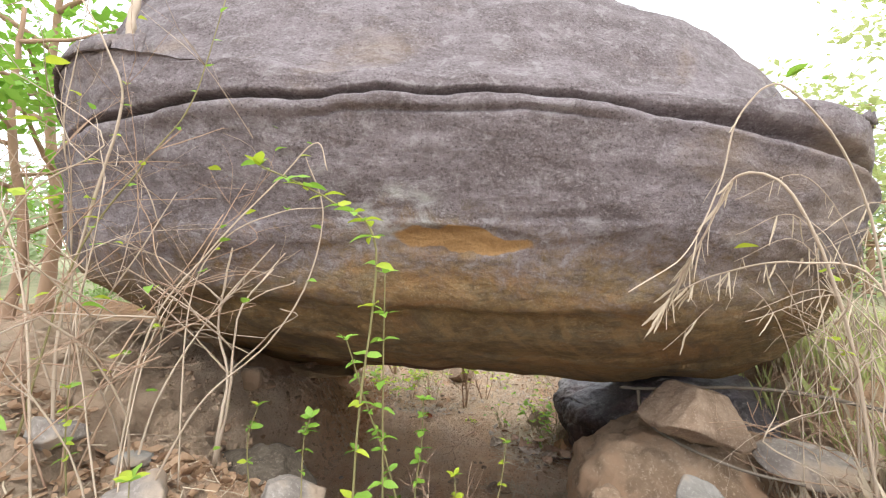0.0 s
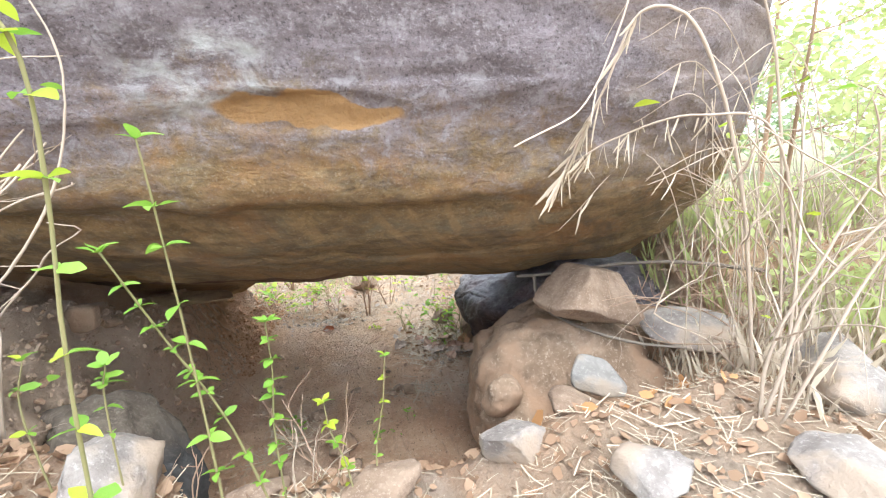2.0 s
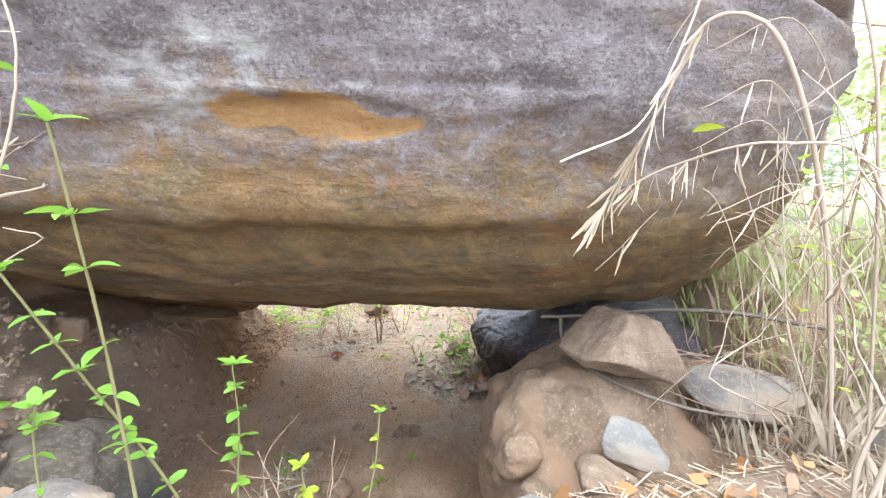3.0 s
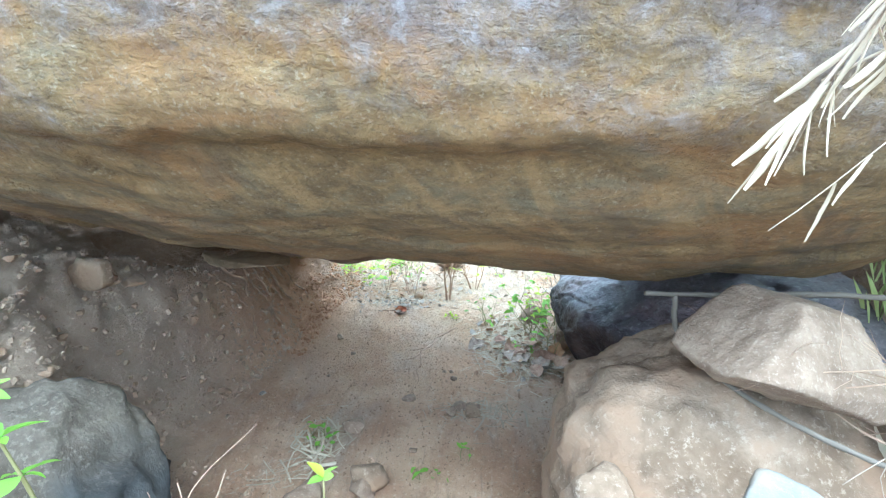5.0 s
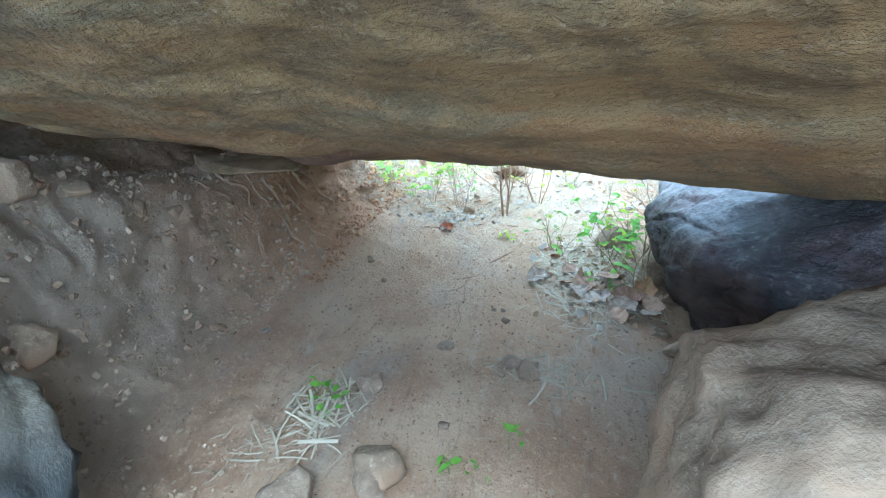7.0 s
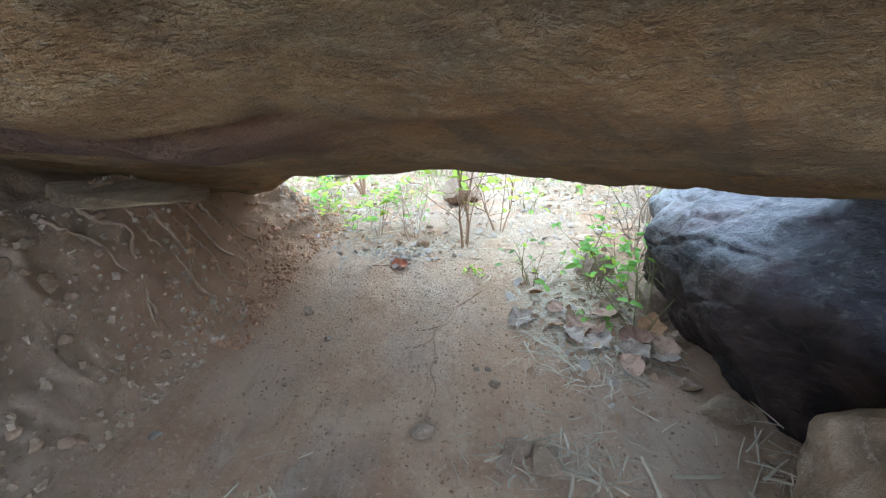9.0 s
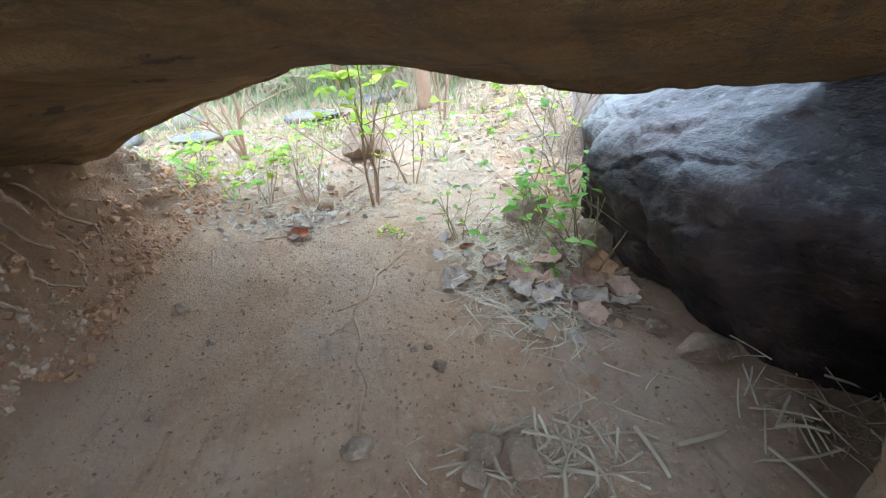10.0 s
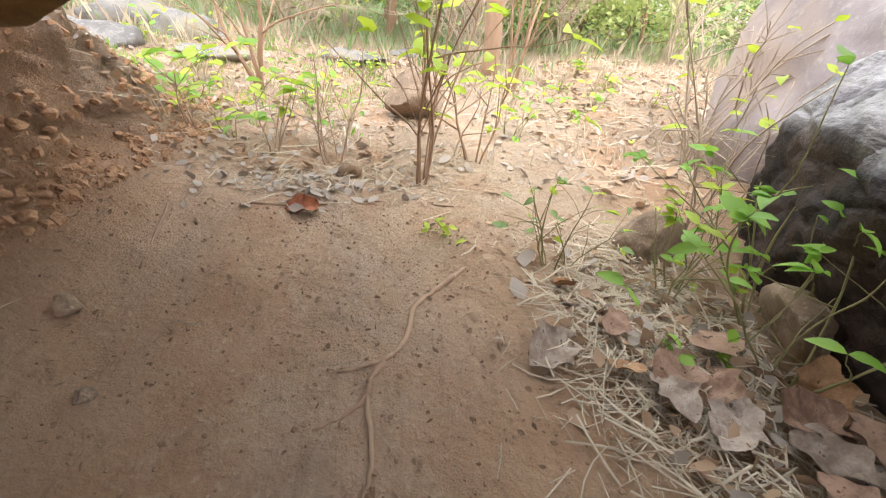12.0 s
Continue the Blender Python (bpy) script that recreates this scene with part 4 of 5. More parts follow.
gshrub(-0.06, 1.98, 0.34, 28, "dry forked twigs at the hollow's edge", TWIG, 3, (0.05, 0), 0.4, 0.004, 0, (LIME,), 0.05, 1, curl=0.4, sub=3)
gshrub(-0.5, 2.0, 0.4, 29, "dry forked twigs at the hollow's edge", REDTWIG, 3, (-0.1, 0), 0.4, 0.004, 0, (LIME,), 0.05, 1, curl=0.5, sub=3)
gshrub(0.02, 2.02, 0.5, 30, "dry forked twigs at the hollow's edge", REDTWIG, 4, (0.0, 0.05), 0.35, 0.0035, 0, (LIME,), 0.05, 1, curl=0.5, sub=4)
# dry stems and scrub on the right
gshrub(1.72, 1.66, 1.7, 31, "bundle of dry woody stems beside the boulder", TWIG, 4, (0.08, 0.05), 0.2, 0.010, 0, (LIME,), 0.05, 1, curl=0.4, sub=4)
gshrub(2.1, 2.1, 1.8, 32, "dry tangled scrub against the boulder", TWIG, 5, (-0.05, 0), 0.5, 0.006, 6, (LIME,), 0.07, 2, curl=0.8)
gshrub(2.4, 1.9, 1.9, 33, "dry tangled scrub against the boulder", TWIG, 5, (0.0, 0.05), 0.5, 0.006, 14, (LIME,), 0.07, 2, curl=0.8)
gshrub(2.5, 2.45, 1.1, 34, "dark tangle of roots and dry stems under the boulder's end", REDTWIG, 6, (-0.2, 0.1), 0.9, 0.006, 0, (LIME,), 0.07, 2, curl=1.0)
gshrub(2.3, 2.6, 0.8, 35, "dark tangle of roots and dry stems under the boulder's end", REDTWIG, 7, (-0.15, 0.05), 0.9, 0.005, 0, (LIME,), 0.07, 2, curl=1.0)
gshrub(2.85, 2.6, 2.3, 36, "thin scrub with yellow-green leaves", TWIG, 5, (0.0, 0.05), 0.5, 0.007, 60, (LIME, GREEN), 0.10, 2, curl=0.6)


# ---- arching dry cane with hanging strap leaves ----
def strap_mesh(rnd, length, width):
    verts, faces, n = [], [], 6
    for i in range(n + 1):
        t = i / n
        w = width * 0.5 * (0.35 + 0.65 * math.sin(math.pi * min(1, t * 0.9 + 0.1)))
        x = 0.05 * length * math.sin(3 * t + rnd.uniform(0, 1))
        verts += [(x - w, 0.12 * length * math.sin(1.6 * t), -length * t), (x, 0.12 * length * math.sin(1.6 * t) - w * 0.5, -length * t), (x + w, 0.12 * length * math.sin(1.6 * t), -length * t)]
    for i in range(n):
        a = 3 * i
        faces += [(a, a + 1, a + 4, a + 3), (a + 1, a + 2, a + 5, a + 4)]
    return mesh_of("strap_leaf", verts, faces, STRAW)


def cane(points, seed, straps, label, r=0.006, lo=0.55, size=0.16, material=TWIG):
    rnd = random.Random(seed)
    base = Vector(points[0])
    root = thing("arching_cane", label, "dry plant", base, "arching canes")
    me, path = stem_mesh("cane", [Vector(p) - base for p in points], r, r * 0.4, material, 5, 0.12, seed, 8)
    child("cane", me, root)
    shapes = [strap_mesh(rnd, 1.0, w) for w in (0.06, 0.09, 0.12)]
    for _ in range(straps):
        p = path[int((lo + (1 - lo) * rnd.random()) * (len(path) - 1))]
        ob = child("strap_leaf", rnd.choice(shapes), root)
        ob.matrix_local = Matrix.Translation(p) @ pose(0, 0, 0, rnd.gauss(0, 14), rnd.gauss(22, 16), rnd.uniform(0, 360) * 0.2) @ Matrix.Scale(size * rnd.uniform(0.5, 1.3), 4)


cane([on_ground(1.95, 1.95), (1.8, 1.95, 1.9), (1.55, 1.95, 2.5), (1.38, 2.06, 2.60), (1.28, 2.14, 2.34), (1.17, 2.22, 2.06), (1.12, 2.25, 1.95)], 51, 34, "dry cane bent over with bleached hanging leaves", 0.009, 0.5)
cane([on_ground(2.05, 1.9), (1.85, 1.9, 2.4), (1.5, 1.9, 2.95), (1.3, 1.92, 2.85), (1.2, 1.9, 2.55), (1.0, 1.8, 2.25), (0.60, 1.42, 2.12)], 52, 3, "long dry stem arching across the boulder", 0.006, 0.4)
cane([on_ground(2.1, 1.85), (1.9, 1.88, 2.05), (1.55, 1.92, 2.2), (1.34, 2.12, 2.14), (1.15, 2.24, 2.02)], 53, 20, "dry cane bent over with bleached hanging leaves", 0.007, 0.55, 0.14)
for i in range(14):
    ry = random.Random(300 + i)
    x0, y0 = ry.uniform(1.95, 2.5), ry.uniform(1.8, 2.4)
    top = ry.uniform(1.9, 2.7)
    cane([on_ground(x0, y0), (x0 - 0.05, y0, top - 0.5), (x0 - 0.35, y0 - 0.05, top), (x0 - 0.6 - ry.uniform(0, 0.2), y0 - 0.05, top - ry.uniform(0.02, 0.35))], 300 + i, 6, "thin dry grass cane leaning on the boulder", 0.0035, 0.4, 0.12, TWIG)


# bare climbing vines curving up over the bank
def dry_vine(points, r, seed, label, leaves=0, material=TWIG):
    rnd = random.Random(seed)
    base = Vector(points[0])
    root = thing("dry_vine", label, "vine", base, "dry vines")
    me, path = stem_mesh("stem", [Vector(p) - base for p in points], r, r * 0.45, material, 6, 0.15, seed, 8)
    child("stem", me, root)
    for _ in range(leaves):
        a = rnd.uniform(0, 6.28)
        put_leaf(root, (LIME, GREEN), rnd.choice(path[len(path) // 3:]), (math.cos(a), math.sin(a), 0.4), rnd.uniform(0.035, 0.07), rnd)


dry_vine([on_ground(-1.74, 1.95), (-1.68, 1.92, 1.9), (-1.53, 1.9, 2.41), (-1.39, 1.9, 2.88), (-1.45, 1.9, 3.12), (-1.6, 1.92, 3.4)], 0.008, 801, "pale climbing vine curving up past the boulder", 3)
dry_vine([on_ground(-1.22, 1.75), (-1.0, 1.8, 1.62), (-0.74, 1.85, 1.86), (-0.58, 1.88, 2.12), (-0.52, 1.9, 2.42), (-0.60, 1.92, 2.66)], 0.0055, 802, "pale bare vine leaning over the hollow", 2)
dry_vine([on_ground(-1.4, 1.85), (-1.25, 1.86, 1.9), (-1.0, 1.88, 2.25), (-0.72, 1.9, 2.55), (-0.55, 1.9, 2.72), (-0.50, 1.9, 2.60)], 0.005, 803, "thin hooked dry vine before the boulder", 4)
dry_vine([on_ground(-1.85, 1.9), (-1.6, 1.9, 2.2), (-1.3, 1.9, 2.62), (-1.1, 1.92, 2.9), (-0.95, 1.92, 3.35)], 0.005, 804, "thin green-leaved vine before the boulder", 9, GREENSTEM)
dry_vine([on_ground(-1.5, 1.6), (-1.55, 1.62, 2.1), (-1.75, 1.65, 2.6), (-2.0, 1.7, 2.75)], 0.005, 805, "pale curved bare vine", 2)
dry_vine([on_ground(-1.15, 1.9), (-1.1, 1.9, 2.0), (-0.95, 1.9, 2.3), (-0.70, 1.9, 2.42), (-0.52, 1.92, 2.44)], 0.004, 806, "thin dry vine before the boulder", 4)
# pale woody root standing on the boulder's shoulder
dry_vine([(-1.66, 2.50, 3.05), (-1.70, 2.45, 3.28), (-1.78, 2.5, 3.5), (-1.80, 2.6, 3.8), (-1.84, 2.7, 4.3)], 0.035, 807, "pale grey woody stem rooted in the boulder's crack", 0)


# ---- dead forked branch lying across the stones ----
def dead_branch():
    o = Vector((1.26, 3.12, 1.28))
    root = thing("forked_branch", "grey dead branch with a fork lying across the stones", "branch", o)
    child("limb", stem_mesh("limb", [Vector(p) - o for p in ((1.26, 3.12, 1.28), (1.43, 3.2, 1.245), (1.7, 3.18, 1.25), (2.0, 3.08, 1.29), (2.4, 2.9, 1.30), (2.85, 2.6, 1.25))], 0.010, 0.014, GREYTWIG, 7, 0.12, 3)[0], root)
    child("fork", stem_mesh("fork", [Vector(p) - o for p in ((1.42, 3.2, 1.245), (1.41, 3.14, 1.12), (1.42, 2.98, 1.06), (1.46, 2.78, 1.05), (1.56, 2.58, 1.035), (1.72, 2.42, 1.02), (1.9, 2.3, 1.02))], 0.012, 0.007, GREYTWIG, 6, 0.12, 4)[0], root)


dead_branch()

# roots washed out of the bank under the jammed slab
for i in range(8):
    rr = random.Random(70 + i)
    y = (4.5, 4.66, 4.8, 4.95, 5.1, 5.28, 5.5, 5.7)[i]
    e = bank_edge(y)
    pts = []
    for k in range(6):
        x = e - 0.38 + (0.055 + 0.003 * i) * k
        yy = y + (rr.uniform(-0.05, 0.06) + 0.03) * k * 0.6 + rr.uniform(-0.025, 0.025)
        pts.append((x, yy, ground_height(x, yy) + 0.008))
    root = thing("bank_root", "earth-crusted root running down the clay bank", "root", pts[0], "bank roots")
    child("root_strand", stem_mesh("root_strand", [Vector(p) - Vector(pts[0]) for p in pts], rr.uniform(0.009, 0.020), 0.006, CLOD, 7, 0.5, i)[0], root)


# ---- litter: dry leaves, straw and twigs ----
def scatter(name, label, material, count, seed, where, size, kind="leaf", lift=0.006, heap=0.0, tilt=18, thick=1.0):
    """Loose litter over a patch, as one sheet of many small pieces."""
    rnd = random.Random(seed)
    verts, faces = [], []
    for _ in range(count):
        x, y = where(rnd)
        z = ground_height(x, y) + lift + heap * rnd.random() ** 2
        s = size * rnd.choice((0.35, 0.6, 0.8, 1.0, 1.4)) * rnd.uniform(0.8, 1.15)
        m = pose(x, y, z, rnd.gauss(0, tilt), rnd.gauss(0, tilt), rnd.uniform(0, 360))
        start = len(verts)
        if kind == "leaf":
            w, curl = s * rnd.uniform(0.22, 0.36), rnd.uniform(-0.25, 0.5)
            shape = [(0, -s / 2, 0), (-w, -s * 0.15, curl * w), (0, -s * 0.12, 0), (w, -s * 0.15, curl * w), (-w * 0.8, s * 0.2, curl * w), (0, s * 0.18, 0.02 * s), (w * 0.8, s * 0.2, curl * w), (0, s / 2, curl * s * 0.3)]
            verts += [m @ Vector(p) for p in shape]
            faces += [tuple(start + k for k in f) for f in ((0, 2, 1), (0, 3, 2), (1, 2, 5, 4), (2, 3, 6, 5), (4, 5, 7), (5, 6, 7))]
        else:
            w, h, bend = s * thick * rnd.uniform(0.008, 0.024), s * 0.008, s * rnd.gauss(0, 0.05)
            for k in range(4):
                t = k / 3 - 0.5
                off = bend * (1 - 4 * t * t)
                verts += [m @ Vector((-w + off, t * s, 0)), m @ Vector((off, t * s, h + w * 0.6)), m @ Vector((w + off, t * s, 0))]
            for k in range(3):
                a = start + 3 * k
                faces += [(a, a + 1, a + 4, a + 3), (a + 1, a + 2, a + 5, a + 4)]
    return tagged(new(name, mesh_of(name, verts, faces, material)), label, "litter", kind="stuff")


def patch(x0, x1, y0, y1):
    return lambda r: (r.uniform(x0, x1), r.uniform(y0, y1))


def blob(x, y, sx, sy):
    return lambda r: (r.gauss(x, sx), r.gauss(y, sy))


scatter("leaf_litter", "brown dry leaves over the front terrace", BROWNLEAF, 3200, 1, patch(-2.4, 0.1, 0.9, 2.25), 0.06, heap=0.025, tilt=38)
scatter("leaf_litter", "brown dry leaves over the front terrace", BROWNLEAF, 1500, 2, patch(0.1, 2.6, 0.5, 2.4), 0.055, heap=0.02, tilt=25)
scatter("orange_leaf_litter", "curled orange-brown leaves on the straw", ORANGELEAF, 60, 3, blob(1.45, 2.1, 0.22, 0.16), 0.085, heap=0.04, tilt=35)
scatter("straw_litter", "bleached straw and grass over the front ground", STRAW, 1900, 4, patch(0.75, 2.7, 0.9, 2.5), 0.12, "straw", heap=0.02, tilt=10)
scatter("straw_litter", "bleached straw and grass over the front ground", STRAW, 1500, 5, patch(-2.4, 0.75, 0.7, 2.1), 0.13, "straw", heap=0.02, tilt=10)
# under the roof: small heaps of straw and pebbles
scatter("straw_heap", "heap of broken straw on the passage floor", STRAW, 150, 6, blob(-0.40, 3.62, 0.09, 0.15), 0.13, "straw", heap=0.035, tilt=10, thick=1.9)
scatter("straw_heap", "thin strewn straw on the passage floor", STRAW, 130, 7, blob(0.62, 3.99, 0.16, 0.10), 0.13, "straw", heap=0.03, tilt=8, thick=1.9)
scatter("straw_heap", "broken cane and straw beside the dark boulder", STRAW, 90, 8, blob(1.46, 3.92, 0.13, 0.14), 0.15, "straw", heap=0.06, tilt=14, thick=1.3)
scatter("straw_heap", "thin strewn straw on the passage floor", STRAW, 26, 9, blob(-0.55, 3.3, 0.12, 0.1), 0.13, "straw", heap=0.01, tilt=6, thick=1.4)
scatter("straw_heap", "thin strewn straw on the passage floor", STRAW, 200, 10, patch(-0.9, 1.3, 3.0, 5.2), 0.055, "straw", heap=0.0, tilt=4)
scatter("exit_litter", "grey straw and dry leaves at the passage mouth", STRAW, 3000, 11, lambda r: (r.gauss(0.98, 0.17), r.gauss(5.12, 0.30)), 0.11, "straw", heap=0.025, tilt=10)
scatter("exit_leaf_litter", "grey and brown dry leaves at the passage mouth", GREYLEAF, 120, 12, lambda r: (r.gauss(1.02, 0.17), r.gauss(5.05, 0.25)), 0.07, heap=0.03, tilt=25)
scatter("exit_leaf_litter", "grey and brown dry leaves at the passage mouth", BROWNLEAF, 620, 13, lambda r: (r.gauss(1.05, 0.18), r.gauss(5.05, 0.28)), 0.06, heap=0.03, tilt=40)
scatter("exit_leaf_litter", "grey and brown dry leaves by the shrub", GREYLEAF, 240, 14, lambda r: (r.gauss(-0.25, 0.28), r.gauss(6.12, 0.12)), 0.05, heap=0.02, tilt=25)
scatter("exit_litter", "grey straw and twigs by the shrub", STRAW, 420, 15, lambda r: (r.gauss(-0.1, 0.4), r.gauss(6.2, 0.16)), 0.09, "straw", heap=0.02)
scatter("scrub_litter", "dry leaves strewn over the open ground", BROWNLEAF, 2200, 16, lambda r: (r.uniform(-2.6, 0.5), r.uniform(6.2, 10.5)), 0.05, heap=0.012, tilt=25)
scatter("scrub_litter", "bleached grey leaves strewn over the open ground", GREYLEAF, 3000, 22, lambda r: (r.uniform(-2.8, 4.0), r.uniform(6.3, 11.0)), 0.055, heap=0.015, tilt=25)
scatter("scrub_litter", "dry leaves strewn over the open ground", BROWNLEAF, 2600, 17, lambda r: (r.uniform(1.2, 4.2), r.uniform(5.4, 10.5)), 0.06, heap=0.02, tilt=25)
scatter("scrub_straw", "dry grass strewn over the open ground", STRAW, 2400, 18, lambda r: (r.uniform(1.1, 4.2), r.uniform(5.3, 10.5)), 0.16, "straw", heap=0.03)
scatter("scrub_straw", "dry grass strewn over the open ground", STRAW, 1300, 19, lambda r: (r.uniform(-3.0, 0.6), r.uniform(6.3, 10.5)), 0.14, "straw", heap=0.02)
scatter("path_litter", "few leaf scraps on the sandy path", BROWNLEAF, 260, 20, lambda r: (r.uniform(0.2, 1.6), r.uniform(5.2, 9.5)), 0.045)
scatter("grit", "small soil crumbs on the passage floor", CLOD, 4200, 21, patch(-1.1, 1.3, 2.8, 5.9), 0.016, lift=0.004, tilt=40)


def pebble(x, y, s, seed, material, label="small brown stone on the passage floor"):
    ground_stone("pebble", x, y, (s, s * 0.8, s * 0.62), material, seed, label, 0.3, (0, 0, seed * 37), "floor pebbles", level=3, rough=0.06, facets=13, sharp=0.66, box=4)


for i, (x, y, s, m) in enumerate(((0.09, 4.18, 0.055, BROWNROCK), (0.34, 4.61, 0.02, BROWNROCK), (0.40, 4.61, 0.022, BROWNROCK), (0.42, 4.48, 0.032, BROWNROCK), (-0.22, 3.80, 0.085, BROWNROCK), (0.58, 4.02, 0.06, BROWNROCK),
                                  (0.42, 3.99, 0.05, BROWNROCK), (-0.04, 3.28, 0.11, BROWNROCK), (-0.30, 3.10, 0.17, BROWNROCK), (0.05, 3.05, 0.08, BROWNROCK), (-0.95, 4.08, 0.03, GREYROCK), (-1.02, 3.75, 0.022, BROWNROCK), (1.42, 3.95, 0.09, BROWNROCK),
                                  (1.36, 4.25, 0.1, EARTHROCK), (1.30, 4.45, 0.06, EARTHROCK), (-0.6, 4.5, 0.02, BROWNROCK), (-0.5, 4.9, 0.03, BROWNROCK), (-0.7, 5.2, 0.05, EARTHROCK), (0.2, 3.6, 0.03, BROWNROCK), (0.0, 3.33, 0.14, EARTHROCK), (0.47, 4.07, 0.07, BROWNROCK), (0.57, 3.98, 0.08, EARTHROCK))):
    pebble(x, y, s, 400 + i, m)
ground_stone("mouth_stone", 1.22, 5.66, (0.13, 0.11, 0.13), BROWNROCK, 430, "brown-grey stone among litter at the passage mouth", 0.2, (0, 0, 20), level=4, facets=12, sharp=0.7, box=4, rough=0.06)
ground_stone("mouth_stone", 1.44, 5.12, (0.14, 0.12, 0.12), EARTHROCK, 431, "reddish stone beside the dark boulder", 0.25, (0, 0, 60), level=4, facets=12, sharp=0.7, box=4, rough=0.06)
ground_stone("block_stone", 0.33, 7.5, (0.23, 0.16, 0.24), BROWNROCK, 432, "squared brown stone beside the footpath", 0.2, (0, 0, 15), level=4, facets=12, sharp=0.7, box=5.0, rough=0.04)
ground_stone("clay_chunk", -0.05, 6.34, (0.06, 0.05, 0.05), EARTHROCK, 433, "orange clay chunk in the litter", 0.2, (0, 0, 15), level=3, facets=6)
for i, (x, y, a, b, c) in enumerate(((-2.1, 9.9, 0.55, 0.4, 0.28), (-2.9, 10.4, 0.7, 0.5, 0.4), (-1.5, 8.8, 0.4, 0.3, 0.10), (-0.3, 9.9, 0.75, 0.4, 0.16), (-2.6, 8.8, 0.6, 0.4, 0.3), (0.5, 10.8, 0.6, 0.4, 0.14))):
    ground_stone("field_rock", x, y, (a * 0.85, b, c * 0.6), FIELDROCK, 440 + i, "pale grey rock in the open scrub", 0.42, (0, 8, 35 * i), "field rocks", level=4, rough=0.1, facets=7, sharp=0.8)


# dead root running across the floor like a dark crack
def floor_root(points, r, label):
    pts = [(x, y, ground_height(x, y) + r * 0.3) for x, y in points]
    root = thing("floor_root", label, "root", pts[0], "floor roots")
    child("root_strand", stem_mesh("root_strand", [Vector(p) - Vector(pts[0]) for p in pts], r, r * 0.5, BARK, 5, 0.3, int(1000 * r))[0], root)


floor_root([(0.42, 5.46), (0.32, 5.36), (0.24, 5.25), (0.21, 5.11), (0.16, 5.02), (0.09, 4.99), (0.03, 4.98)], 0.010, "thin dark root running across the soil")
floor_root([(0.15, 5.01), (0.12, 4.95), (0.11, 4.9), (0.07, 4.85), (0.0, 4.815)], 0.009, "thin dark root running across the soil")
floor_root([(0.11, 4.9), (0.13, 4.72), (0.11, 4.6), (0.14, 4.45), (0.1, 4.25)], 0.006, "thin dark root running across the soil")
floor_root([(-0.73, 5.91), (-0.70, 5.80), (-0.67, 5.66), (-0.62, 5.41)], 0.006, "pale dry twig on the soil")
floor_root([(-0.42, 5.9), (-0.2, 5.93), (0.1, 5.98), (0.5, 6.0)], 0.008, "long dry twig beside the litter")


# large single dry leaves
def lobed_leaf(name, length, width, material, seed):
    """A dry leaf with a wavy lobed edge, a midrib and curled rims, two skins thick."""
    rnd = random.Random(seed)
    rows, cols = 26, 8
    ph, curl, side, sag = rnd.uniform(0, 6), rnd.uniform(0.15, 0.6), rnd.uniform(-0.3, 0.3), rnd.uniform(-0.15, 0.25)
    off = Vector((rnd.uniform(0, 50), rnd.uniform(0, 50), 0))
    verts, faces = [], []
    for i in range(rows + 1):
        t = i / rows
        body = max(0.02, math.sin(math.pi * t ** 0.9) ** 0.65)
        for j in range(-cols // 2, cols // 2 + 1):
            q = 2 * j / cols
            lobe = 1 + 0.13 * math.sin(15 * t + ph + (1.2 if q > 0 else 0)) * abs(q) + 0.10 * noise.noise(Vector((t * 9, q, seed)))
            x = 0.5 * width * body * q * lobe
            y = length * (t - 0.5) + 0.06 * length * abs(q) * math.sin(9 * t + ph)
            z = curl * width * 0.5 * (q * q) * body + side * x + sag * length * (t - 0.5) ** 2 * 2 + 0.13 * width * noise.noise(Vector((x, y, 0)) * 26 + off) - (0.012 * width if j == 0 else 0)
            verts.append((x, y, z))
    n = cols + 1
    for i in range(rows):
        for j in range(cols):
            a = i * n + j
            faces.append((a, a + 1, a + n + 1, a + n))
    m = len(verts)
    low = min(v[2] for v in verts)
    verts = [(x, y, z - low) for x, y, z in verts]
    verts += [(x, y, z - 0.0015) for x, y, z in verts]
    faces += [tuple(m + k for k in f[::-1]) for f in faces]
    return mesh_of(name, verts, faces, material)


def big_leaf(name, x, y, length, width, material, turn, label, lift=0.03, tilt=(0, 0), seed=0):
    ob = new(name, lobed_leaf(name, length * 0.86, width * 0.86, material, seed))
    ob.matrix_world = pose(x, y, ground_height(x, y) + lift, tilt[0], tilt[1], turn)
    tagged(ob, label, "leaf", "large dry leaves")


